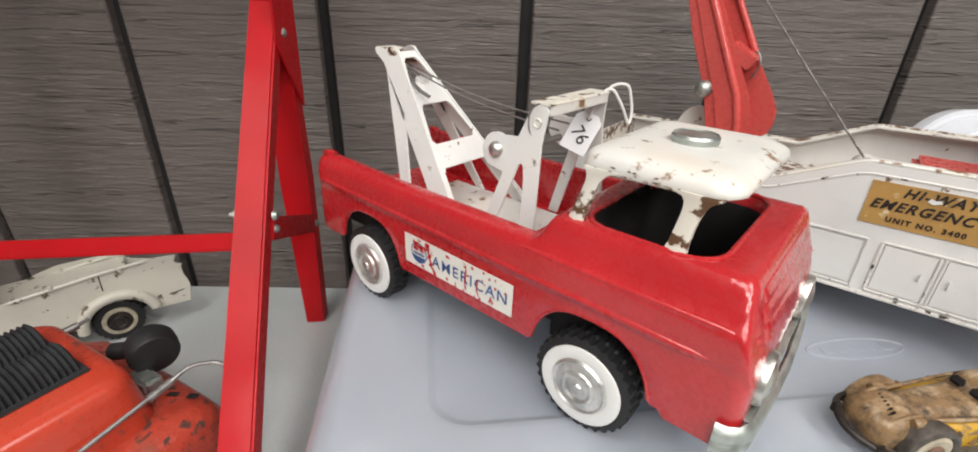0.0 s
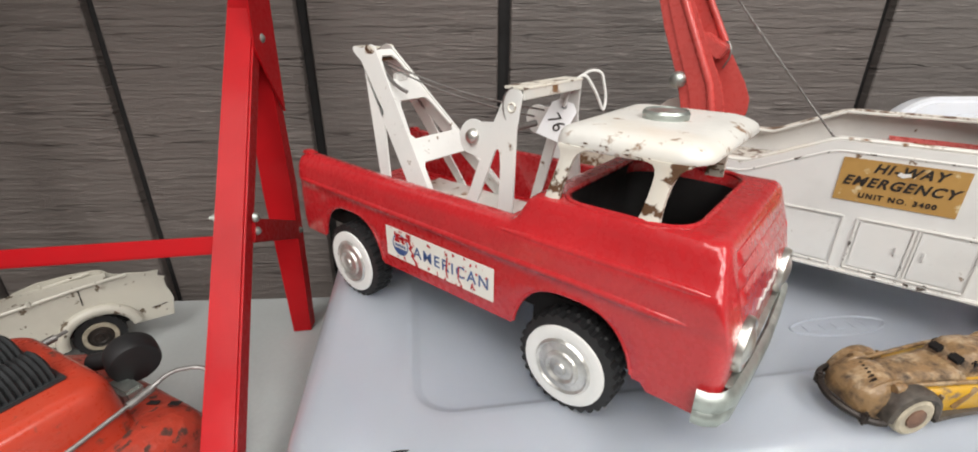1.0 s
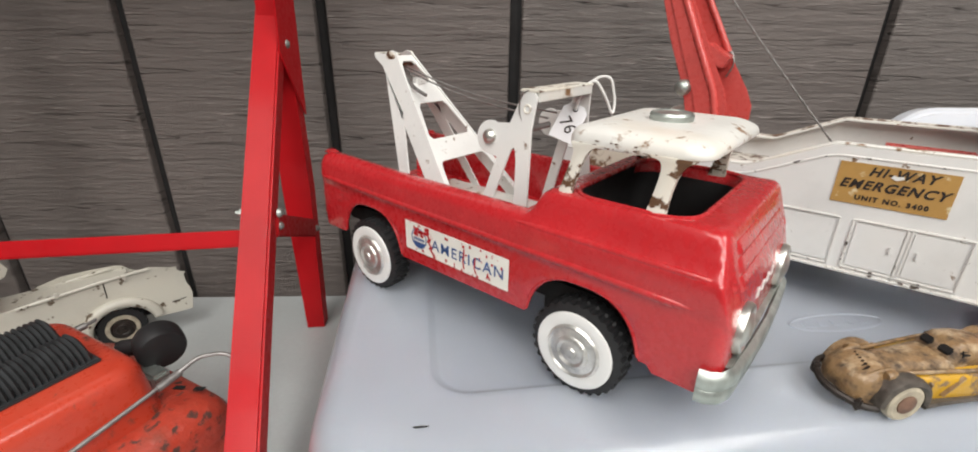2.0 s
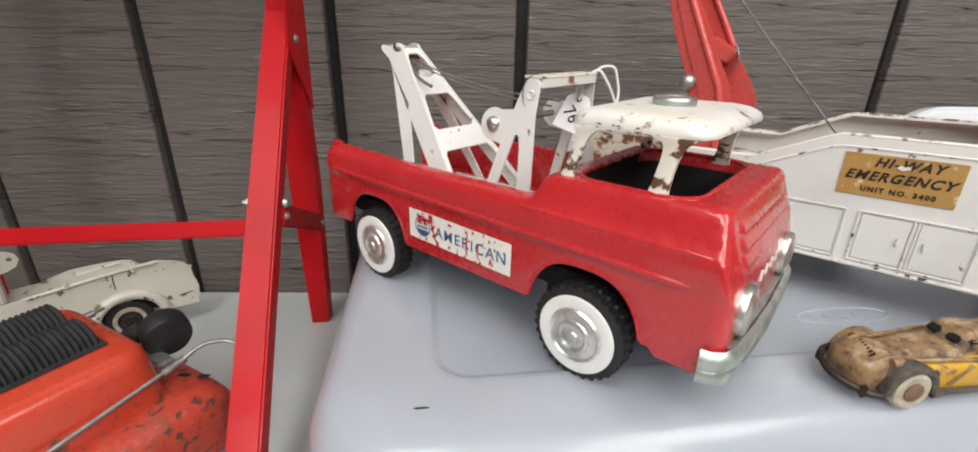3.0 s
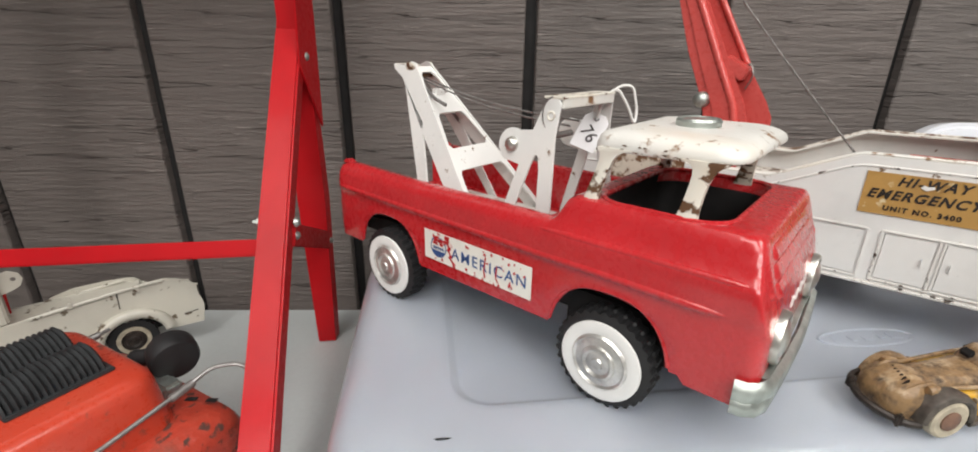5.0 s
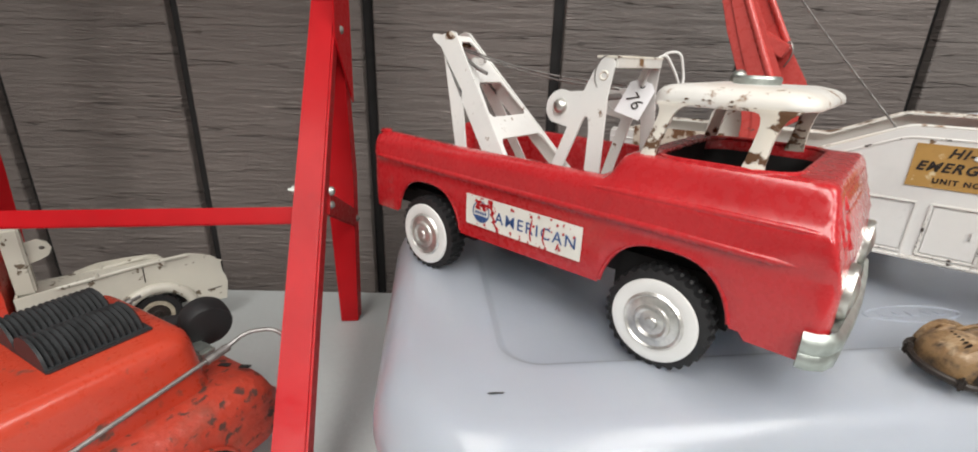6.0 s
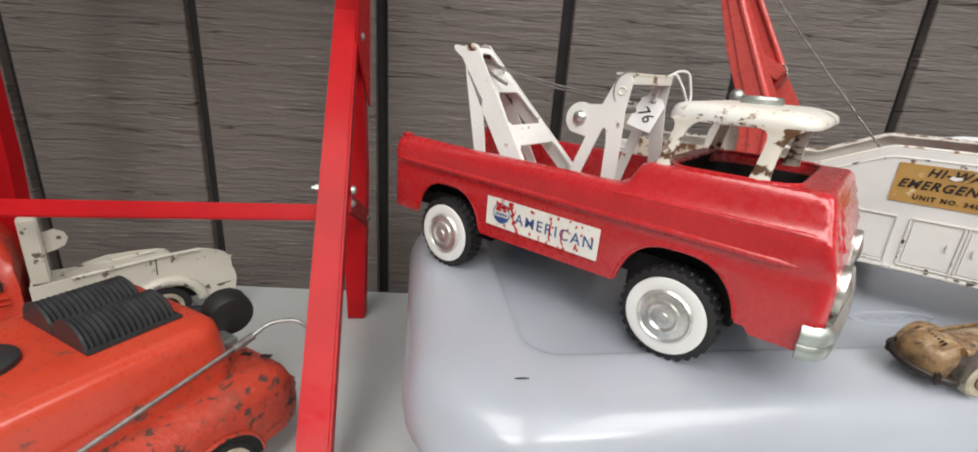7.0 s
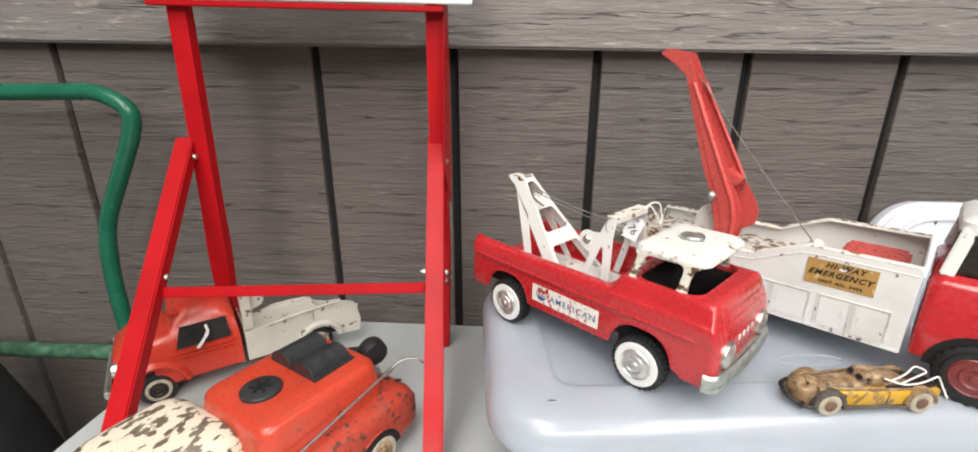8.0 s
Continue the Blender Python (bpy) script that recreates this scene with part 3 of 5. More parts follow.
for z0, z1, ya in ((0.0905, 0.0850, 0.0170), (0.0840, 0.0782, 0.0155), (0.0772, 0.0712, 0.0145)):
    rows = []
    for y, k in ((ya, 0.0), (ya + 0.002, 0.7), (ya + 0.005, 1.0), (2 * TH - ya - 0.005, 1.0), (2 * TH - ya - 0.002, 0.7), (2 * TH - ya, 0.0)):
        rows.append([(nose_x(z0) - 0.002, y, z0), (nose_x(z0) + 0.0004 * k, y, z0), (nose_x(z1 + 0.001) + 0.0016 * k - 0.0003, y, z1 + 0.0012), (nose_x(z1) + 0.0013 * k - 0.0004, y, z1 + 0.0003), (nose_x(z1) - 0.003, y, z1)])
    part("nose_ledge", loft(rows), RED, truck, smooth=50)
for s in (0, 1):
    my = (lambda y: y) if s == 0 else (lambda y: 2 * TH - y)
    for z0, z1, yo in ((0.0885, 0.0820, 0.0105), (0.0800, 0.0700, 0.0060)):
        zm, hz = (z0 + z1) / 2, (z0 - z1) / 2
        rows = []
        for a in frange(-1.0, 1.0, 6):
            z, k = zm + hz * a, math.sqrt(max(0.0, 1 - a * a))
            cx = nose_x(z) - 0.0040
            rows.append([(cx - 0.006 * k, my(yo + 0.0015), z), (cx - 0.003 * k, my(yo - 0.0012 * k), z), (cx + 0.0022 * k, my(yo + 0.0004), z), (cx + 0.0042 * k, my(yo + 0.0046), z), (cx, my(yo + 0.008), z)])
        part("corner_pressing", loft(rows), RED, truck, smooth=70)
    hx, hy, hz = 0.2150, my(0.0200), 0.0545
    turn = Matrix.Translation((hx, hy, hz)) @ pose(0, 0, 0, 0, 0, 90)
    rim = part("headlight", lathe([(0.0108, 0.0), (0.0113, -0.0028), (0.0106, -0.0046), (0.0094, -0.0050), (0.0084, -0.0040)], 32, turn), CHROME, truck, "chrome rimmed headlight")
    part("lens", lathe([(0.0087, -0.0036), (0.0068, -0.0052), (0.004, -0.0062), (0, -0.0066)], 24, turn), CHROME, rim)
for i in range(4):
    part("nose_letter_bar", box((0.0010, 0.0028, 0.0050), (0.2171, 0.0430 + i * 0.0092, 0.0605), 0.0003), WHITE, truck)
bump_path = [(0.2095, -0.0012), (0.2135, -0.0006), (0.2170, 0.0020), (0.2192, 0.0075), (0.2205, 0.03), (0.2212, TH), (0.2205, 2 * TH - 0.03), (0.2192, 2 * TH - 0.0075), (0.2170, 2 * TH - 0.0020), (0.2135, 2 * TH + 0.0006), (0.2095, 2 * TH + 0.0012)]
prof = [(0, 0), (0.0016, 0.0012), (0.0022, 0.0055), (0.0013, 0.0072), (0.0026, 0.0092), (0.0022, 0.0142), (0, 0.0158), (-0.0012, 0.0145), (-0.0012, 0.001)]
secs = []
for i, (px, py) in enumerate(bump_path):
    a, b = bump_path[max(i - 1, 0)], bump_path[min(i + 1, len(bump_path) - 1)]
    nrm = Vector((b[1] - a[1], -(b[0] - a[0]), 0)).normalized()
    secs.append([(px + nrm.x * q, py + nrm.y * q, 0.0272 + z) for q, z in prof])
part("bumper", loft(secs), ZINC, truck, "dull zinc front bumper", smooth=50)
part("bumper_shelf", box((0.006, 0.100, 0.0012), (0.2165, TH, 0.0424), 0.0004), ZINC, truck)
for yy in (0.010, 2 * TH - 0.010):
    part("tailgate_lug", box((0.007, 0.007, 0.003), (-0.0525, yy, 0.0842), 0.0012), RED, truck)

# white roof on four pillars
RX0, RX1, RY0, RY1 = 0.1312, 0.1935, 0.0150, 2 * TH - 0.0150


def roof_ring(z, inset, rim=0.0):
    pts = ring_points((RX0 + RX1) / 2, TH, RX1 - RX0 - 2 * inset, RY1 - RY0 - 2 * inset, max(0.002, 0.009 - inset * 0.4), 6)
    out = []
    for x, y in pts:
        fore = max(0.0, min(1.0, (x - 0.180) / 0.0145))
        bow = 0.0045 * (1 - ((y - TH) / 0.0425) ** 2) if x > 0.17 else 0
        out.append((x + bow, y, z + rim * fore - 0.0012 * fore))
    return out


roof_shell = [roof_ring(0.1226, 0.012), roof_ring(0.1216, 0.0034, 0.001), roof_ring(0.1174, 0.0014, 0.0030), roof_ring(0.1170, 0.0006, 0.0030), roof_ring(0.1174, 0.0001, 0.0030), roof_ring(0.1202, 0.0003, 0.0018), roof_ring(0.1228, 0.0011, 0.0008), roof_ring(0.1244, 0.0026), roof_ring(0.1254, 0.0052), roof_ring(0.1260, 0.010), roof_ring(0.1263, 0.020), roof_ring(0.1264, 0.027)]
roof = part("roof", loft(roof_shell, caps=True), WHITE_RUST, truck, "white roof with rust along its chipped edges", smooth=60)
rnd = random.Random(11)
for i in range(16):
    cx, cz, rr = rnd.uniform(RX0 + 0.010, RX1 - 0.018), rnd.choice((0.1178, 0.1180, 0.1186, 0.1204)), rnd.uniform(0.0002, 0.0006)
    spot = [(cx + rr * rnd.uniform(0.6, 2.8) * math.cos(a), cz + 0.8 * rr * rnd.uniform(0.5, 1.3) * math.sin(a)) for a in frange(0, 2 * math.pi * 0.87, 7)]
    part("rust_spot", plate(spot, 0.0003, m=Matrix.Translation((0, RY0 + 0.00002, 0))), ROOF_RUST, roof)
for s in (0, 1):
    my = (lambda y: y) if s == 0 else (lambda y: 2 * TH - y)
    # (height, rear edge, front edge, y) of each pillar, flaring into the roof side
    rear = [(0.0915, 0.1312, 0.1392, 0.0118), (0.0935, 0.1316, 0.1388, 0.0124), (0.0975, 0.1326, 0.1388, 0.0130), (0.1030, 0.1342, 0.1400, 0.0138), (0.1090, 0.1359, 0.1416, 0.0146), (0.1130, 0.1368, 0.1430, 0.0149), (0.1153, 0.1368, 0.1446, 0.0150), (0.1168, 0.1362, 0.1466, 0.0150), (0.1177, 0.1354, 0.1486, 0.0150), (0.1186, 0.1354, 0.1530, 0.0152)]
    fore = [(0.0912, 0.1728, 0.1830, 0.0118), (0.0935, 0.1734, 0.1822, 0.0124), (0.0985, 0.1748, 0.1822, 0.0132), (0.1045, 0.1760, 0.1827, 0.0140), (0.1095, 0.1768, 0.1836, 0.0146), (0.1130, 0.1771, 0.1848, 0.0149), (0.1153, 0.1768, 0.1862, 0.0150), (0.1168, 0.1758, 0.1880, 0.0150), (0.1177, 0.1730, 0.1898, 0.0150), (0.1186, 0.1680, 0.1905, 0.0152)]
    for rows in (rear, fore):
        secs = [[(a, my(y), z), ((a + b) / 2, my(y - 0.0008), z), (b, my(y), z), (b, my(y + 0.0026), z), (a, my(y + 0.0026), z)] for z, a, b, y in rows]
        pil = part("pillar", loft(secs), PILLAR_RUST, truck, smooth=50)
        if rows is fore:
            for zz, w in ((0.0972, 0.0060), (0.1003, 0.0066), (0.1040, 0.0050)):
                ax = 0.1745 + (zz - 0.0972) * 0.28
                vs = [(ax + w * u, zz + 0.0011 * v) for u, v in ((0, 0.1), (0.3, 0.5), (0.7, 0.1), (1.0, 0.4), (1.0, -0.4), (0.6, -0.6), (0.25, -0.2))]
                part("rust_streak", plate(vs, 0.0003, m=Matrix.Translation((0, my(0.0124) - 0.00015, 0)) @ pose(0, 0, 0, -3.0 if s == 0 else 3.0)), ROOF_RUST, pil)
part("beacon_base", lathe([(0.0082, 0), (0.0098, 0.0003), (0.0100, 0.0032), (0.0092, 0.0044), (0.0084, 0.0038), (0.004, 0.0042), (0, 0.0042)], 20, Matrix.Translation((0.1635, TH, 0.1255)) @ pose(0, 0, 0, 90)), ZINC, truck, "dull zinc disc on the roof", smooth=30)

# door sill decal with roundel and word
decal = part("decal", box((0.0782, 0.0004, 0.0182), (0, 0, 0), 0), DECAL, truck, "chipped white decal with blue word")
decal.matrix_basis = pose(0.0752, -0.00035, 0.0497, 0.6, 1.0, 0)
lettering("AMERICAN", 0.0093, pose(0.0100, -0.0004, -0.0006, 90), BLUEINK, decal, "word", bold=0.00002, spacing=1.22)


def flake(points, y, mat, name="paint_flake"):
    pts = [(min(0.0389, max(-0.0389, x)), min(0.0089, max(-0.0089, z))) for x, z in points]
    part(name, plate(pts, 0.0001, m=Matrix.Translation((0, y, 0))), mat, decal)


RCX = -0.0272
part("roundel_rim", lathe([(0.0064, 0.0), (0.0064, -0.00012), (0.0058, -0.00012), (0.0058, 0.0)], 28, Matrix.Translation((RCX, -0.0004, 0.0002))), BLUEINK, decal)
part("roundel_base", plate([(RCX + 0.0057 * math.cos(a), 0.0002 + 0.0057 * math.sin(a)) for a in frange(radians(205), radians(335), 10)], 0.0002, m=Matrix.Translation((0, -0.0005, 0))), BLUEINK, decal)
for k in range(5):
    part("roundel_bar", box((0.0011, 0.0002, 0.0016), (RCX - 0.0036 + 0.0018 * k, -0.0005, -0.0004)), BLUEINK, decal)
rnd = random.Random(4)
for k in range(9):
    a = radians(20 + 17 * k)
    r0 = rnd.uniform(0.0018, 0.0075)
    cx, cz = RCX + r0 * math.cos(a), 0.0012 + r0 * 0.85 * math.sin(a)
    flake([(cx + rnd.uniform(0.6, 1.9) * 0.0014 * math.cos(b), cz + rnd.uniform(0.5, 1.6) * 0.0010 * math.sin(b)) for b in frange(0, 2 * math.pi * 0.87, 6)], -0.00064, RED)
# the red tear that runs down between the roundel and the word
tear = [(-0.0205, 0.0085), (-0.0190, 0.0060), (-0.0198, 0.0045), (-0.0178, 0.0020), (-0.0190, 0.0002), (-0.0165, -0.0022), (-0.0176, -0.0040), (-0.0150, -0.0060), (-0.0140, -0.0086)]
for (xa, za), (xb, zb) in zip(tear, tear[1:]):
    w = rnd.uniform(0.0005, 0.0011)
    flake([(xa - w, za + 0.0004), (xa + w, za + 0.0002), (xb + w * 0.8, zb - 0.0003), (xb - w * 1.2, zb)], -0.00072, RED)
flake([(-0.0215, 0.0089), (-0.0180, 0.0089), (-0.0186, 0.0066), (-0.0200, 0.0058), (-0.0220, 0.0070)], -0.00074, RED)
for xa, za, xb, zb in ((0.0092, 0.0052, 0.0082, -0.0030), (0.0082, -0.0030, 0.0090, -0.0068), (0.0172, 0.0030, 0.0165, -0.0042), (0.0165, -0.0042, 0.0180, -0.0066), (0.0262, -0.0032, 0.0252, -0.0070), (0.0020, -0.0075, 0.0012, -0.0088)):
    flake([(xa - 0.0004, za), (xa + 0.0004, za), (xb + 0.0005, zb), (xb - 0.0004, zb)], -0.00074, RED)
for i in range(34):
    fx, fz = rnd.uniform(-0.038, 0.038), rnd.choice((rnd.uniform(-0.0085, 0.0085), rnd.uniform(0.0062, 0.0088), rnd.uniform(-0.0088, -0.0062)))
    rr = rnd.uniform(0.0002, 0.0008)
    flake([(fx + rr * rnd.uniform(0.5, 1.5) * math.cos(a), fz + 1.3 * rr * rnd.uniform(0.5, 1.5) * math.sin(a)) for a in frange(0, 2 * math.pi * 0.87, 6)], -0.00068, RED)

# bed plate, stamped boom and winch tower
part("bed_plate", box((0.124, 0.066, 0.0015), (0.05, TH, 0.0542), 0.0004), WHITE_RUST, truck)


def boom_half(z):
    return 0.0335 - 0.2824 * (z - 0.055)


def rail_x(z):
    return 0.0585 - 0.9 * (z - 0.055)


SLOT = [(0.0150, 0.0545), (-0.0058, 0.1065), (-0.0066, 0.1112), (-0.0078, 0.1128), (-0.0090, 0.1122), (-0.0080, 0.1085), (0.0420, 0.0545)]
CHEEK = [(0.0075, 0.0545), (-0.0318, 0.1360), (-0.0360, 0.1402), (-0.0455, 0.1455), (-0.0472, 0.1480), (-0.0460, 0.1490), (-0.0370, 0.1482), (-0.0330, 0.1494), (-0.0290, 0.1506), (-0.0245, 0.1494), (-0.0205, 0.1445), (0.0590, 0.0545)] + SLOT[::-1]
boom = None
for s in (-1, 1):
    bm = plate(CHEEK, 0.0013, m=Matrix.Translation((0, -0.00065, 0)))
    for v in bm.verts:
        v.co.y += TH + s * boom_half(v.co.z)
    cheek = part("boom_side", bm, WHITE, truck, "white stamped boom side with rust specks", smooth=30)
    boom = boom or cheek
    part("worn_head", lathe([(0.0, -0.0008), (0.0036, -0.0007), (0.0050, 0.0), (0.0036, 0.0007), (0.0, 0.0008)], 14, Matrix.Translation((-0.0288, TH + s * boom_half(0.1450), 0.1455)) @ Matrix.Rotation(-s * 0.27, 4, "X")), PILLAR_RUST, cheek, "rusty rounded boom head")


def face_hole(za, zb, margin):
    """A cut in the boom's sloping face with clipped corners, as (across, height)."""
    a, b, c = boom_half(za) - margin, boom_half(zb) - margin, 0.0022
    return [(-a + c, za), (a - c, za), (a, za + c), (b, zb - c), (b - c, zb), (-b + c, zb), (-b, zb - c), (-a, za + c)]


lo, hi = 0.0545, 0.1475
rim_out = [(-boom_half(lo), lo), (-boom_half(lo) + 0.0030, lo), (-boom_half(0.0865) + 0.0030, 0.0842), (-boom_half(0.0865) + 0.0055, 0.0865), (boom_half(0.0865) - 0.0055, 0.0865), (boom_half(0.0865) - 0.0030, 0.0842), (boom_half(lo) - 0.0030, lo), (boom_half(lo), lo), (boom_half(hi), hi), (-boom_half(hi), hi)]
fm = plate(rim_out, 0.0013, holes=[face_hole(0.0985, 0.1188, 0.0030), face_hole(0.1305, 0.1440, 0.0022)])
for v in fm.verts:
    across, depth, z = v.co.x, v.co.y, v.co.z
    v.co = (rail_x(z) - depth * 0.74, TH + across, z - depth * 0.67)
part("boom_face", fm, WHITE, truck, "white boom face with two rungs", smooth=30)
part("boom_cap", box((0.0110, 0.0150, 0.0012), (-0.0415, TH, 0.1482), 0.0004, m=pose(0, 0, 0, 0, 3, 0)), PILLAR_RUST, boom, "rusty top plate of the boom")
part("pulley_tab", box((0.0050, 0.0085, 0.0050), (rail_x(0.1305) - 0.001, TH, 0.1312), 0.0008), WHITE, boom)
part("pulley_pin", tube([(-0.0260, TH - 0.0085, 0.1420), (-0.0260, TH + 0.0085, 0.1420)], 0.0016, 10), ROOF_RUST, boom)

tower = None
for s in (-1, 1):
    yb, yt = TH + s * 0.0365, TH + s * 0.0268
    lean = Matrix.Translation((0, yb, 0.054)) @ Matrix.Rotation(math.atan2(s * 0.0097, 0.082), 4, "X") @ Matrix.Translation((0, -0.0007, -0.054))
    outline = [(0.0695, 0.0545), (0.0765, 0.0545), (0.0925, 0.1040), (0.0936, 0.1068), (0.0950, 0.1075), (0.0960, 0.1062), (0.0972, 0.1000), (0.0995, 0.0545), (0.1085, 0.0545), (0.1048, 0.1180), (0.1062, 0.1340), (0.1048, 0.1360), (0.0995, 0.1362), (0.0970, 0.1347), (0.0910, 0.1200)] + [(0.0786 + 0.0092 * math.cos(a), 0.1108 + 0.0092 * math.sin(a)) for a in frange(radians(65), radians(240), 11)] + [(0.0842, 0.1010)]
    pl = part("tower_side", plate(outline, 0.0014, bev=0.0002, m=lean), WHITE, truck)
    tower = tower or pl
    part("bolt", lathe([(0.0044, 0.001), (0.0044, 0.0), (0.0038, -0.0024), (0.0022, -0.0038), (0, -0.0043)], 20, Matrix.Translation((0.0786, yb - s * 0.0066, 0.1108)) @ (pose(0, 0, 0) if s < 0 else pose(0, 0, 0, 180))), CHROME, pl, "domed steel bolt")
part("pressed_ring", lathe([(0.0014, 0.0), (0.0018, -0.0005), (0.0022, -0.0005), (0.0026, 0.0)], 16, Matrix.Translation((0.1012, TH - 0.0286, 0.1275)) @ Matrix.Rotation(-0.1, 4, "X")), PILLAR_RUST, tower)
ring = [(0.1052 - 0.0085 * math.cos(a), TH - 0.0295 - 0.0010 * math.sin(a), 0.1275 + 0.0098 * math.sin(a)) for a in frange(radians(-75), radians(75), 14)]
part("hook_wire", tube(ring, 0.0004, 6), STEEL, tower, "thin dark wire round the tower side")
part("tower_top", box((0.0120, 0.0545, 0.0014), (0.1014, TH, 0.1362), 0.0004), PILLAR_RUST, truck, "rusty white top strap of the winch tower")
part("tower_back", box((0.0014, 0.0530, 0.0060), (0.1064, TH, 0.1340), 0.0004), WHITE_RUST, truck)
part("winch_shaft", tube([(0.0990, TH - 0.0275, 0.1165), (0.0990, TH - 0.0050, 0.1165)], 0.0017), STEEL, truck)
for dy, dz in ((-0.006, 0.001), (0.003, 0.003)):
    a, b = Vector((-0.026, TH + dy * 0.5, 0.1400)), Vector((0.099, TH + dy, 0.1190 + dz))
    part("tow_string", tube([a.lerp(b, i / 12) - Vector((0, 0, 0.004 * math.sin(math.pi * i / 12))) for i in range(13)], 0.0006, 6), STEEL, truck)
part("tow_hook", tube(rounded([(-0.026, TH - 0.002, 0.1395), (-0.016, TH - 0.008, 0.1345), (0.000, TH - 0.012, 0.1275), (0.008, TH - 0.011, 0.1245)], 0.01), 0.0012, 8), STEEL, truck)

# ---- price tag ----
tag = thing("price_tag", truck.matrix_basis @ pose(0.0970, 0.081, 0.1140, 0, 0, 0), "small white paper price tag on a string loop", "price tag")
tg = part("card", plate([(-0.0078, -0.0125), (0.0078, -0.0125), (0.0078, 0.007), (0.0042, 0.0105), (-0.0042, 0.0105), (-0.0078, 0.007)], 0.0004), TAG, tag)
tg.matrix_basis = pose(0, -0.003, 0.001, -30, 16, 8)
lettering("76", 0.0105, pose(0, -0.0003, -0.003, 90, 35, 0), INK, tg, "handwriting")
part("eyelet", lathe([(0.0009, -0.0003), (0.0014, -0.0004), (0.0014, 0.0006), (0.0009, 0.0006)], 12, Matrix.Translation((0, 0, 0.0072))), INK, tg)
part("string", tube(rounded([(0.001, -0.0006, 0.0075), (0.004, 0.003, 0.018), (0.010, 0.008, 0.0262), (0.016, 0.013, 0.0262), (0.019, 0.015, 0.012), (0.020, 0.011, 0.004), (0.017, 0.008, 0.014), (0.011, 0.003, 0.0258), (0.005, -0.001, 0.019), (0.002, -0.0006, 0.0075)], 0.008), 0.0008, 6), STRING, tag)

# ---- emergency service truck ----
hiway = thing("toy_service_truck", pose(0.172, -0.2745, LID_Z - 0.0004, 0, 0, -40.0), "white steel toy service truck with red cab and crane arm", "toy truck")
HWD = 0.122
SIDE = [(-0.190, 0.0265), (0.079, 0.0265), (0.079, 0.1045), (-0.006, 0.1040), (-0.050, 0.0835), (-0.190, 0.0820)]
ARCH = [(-0.095 + 0.031 * math.cos(a), 0.0265 + 0.031 * math.sin(a)) for a in frange(math.pi, 0, 12)]
SIDE = [SIDE[0]] + ARCH + SIDE[1:]
for yy in (0.0, HWD - 0.0014):
    side = part("side_panel", plate(SIDE, 0.0014, m=Matrix.Translation((0, yy, 0))), WHITE, hiway)
    s = -1 if yy == 0 else 1
    ye = yy + 0.0007
    part("top_lip", tube(rounded([(-0.190, ye - s * 0.003, 0.0825), (-0.050, ye - s * 0.003, 0.084), (-0.006, ye - s * 0.003, 0.1045), (0.079, ye - s * 0.003, 0.105)], 0.006), 0.0012 if s < 0 else 0.0017, 8), WHITE_RUST if s < 0 else EDGE_RUST, side, "white folded rim with rust spots")
    part("lower_lip", tube(rounded([(-0.190, ye + s * 0.0004, 0.0765), (-0.050, ye + s * 0.0004, 0.078), (-0.006, ye + s * 0.0004, 0.0985), (0.077, ye + s * 0.0004, 0.099)], 0.006), 0.0009, 6), CHIPPED, side)
    part("rim_band", join(*[bar((a, ye - s * 0.0065, za), (b, ye - s * 0.0065, zb), 0.009, 0.0012, (0, 1, 0), 0.0002) for a, za, b, zb in ((-0.190, 0.0822, -0.05, 0.0838), (-0.05, 0.0838, -0.006, 0.1042), (-0.006, 0.1042, 0.079, 0.1047))]), WHITE_RUST, side)
    part("sill_fold", box((0.19, 0.0022, 0.0026), (-0.016 + 0.0, ye + s * 0.0008, 0.0275), 0.0008), CHIPPED, side)
    for x0, x1 in ((-0.060, 0.0068), (0.0135, 0.0672)):
        xm = (x0 + x1) / 2
        fr = [bar((x0, ye + s * 0.0009, z), (x1, ye + s * 0.0009, z), 0.0014, 0.0014, (0, 1, 0), 0.0004) for z in (0.0305, 0.0615)]
        fr += [bar((x, ye + s * 0.0009, 0.0305), (x, ye + s * 0.0009, 0.0615), 0.0014, 0.0014, (0, 1, 0), 0.0004) for x in (x0, xm - 0.001, xm + 0.001, x1)]
        part("door_frame", join(*fr), CHIPPED, side)
        for a, b, hx in ((x0 + 0.0014, xm - 0.0018, 0.82), (xm + 0.0018, x1 - 0.0014, 0.18)):
            d = part("locker_door", box((b - a, 0.0008, 0.0282), ((a + b) / 2, ye + s * 0.0009, 0.046), 0.0006), WHITE, side)
            part("handle", box((0.0018, 0.0014, 0.0055), (a + (b - a) * hx, ye + s * 0.0018, 0.047), 0.0006), WHITE, d)
part("bed_floor", box((0.266, HWD - 0.003, 0.0014), (-0.0555, HWD / 2, 0.066)), EDGE_RUST, hiway)
part("bulkhead", box((0.0014, HWD - 0.003, 0.078), (0.0783, HWD / 2, 0.0655)), WHITE, hiway)
part("tail_panel", box((0.0014, HWD - 0.003, 0.054), (-0.189, HWD / 2, 0.054)), EDGE_RUST, hiway)
part("winch_housing", box((0.052, 0.05, 0.028), (0.043, 0.064, 0.081), 0.003), BOOM_RED, hiway, "faded red winch housing")
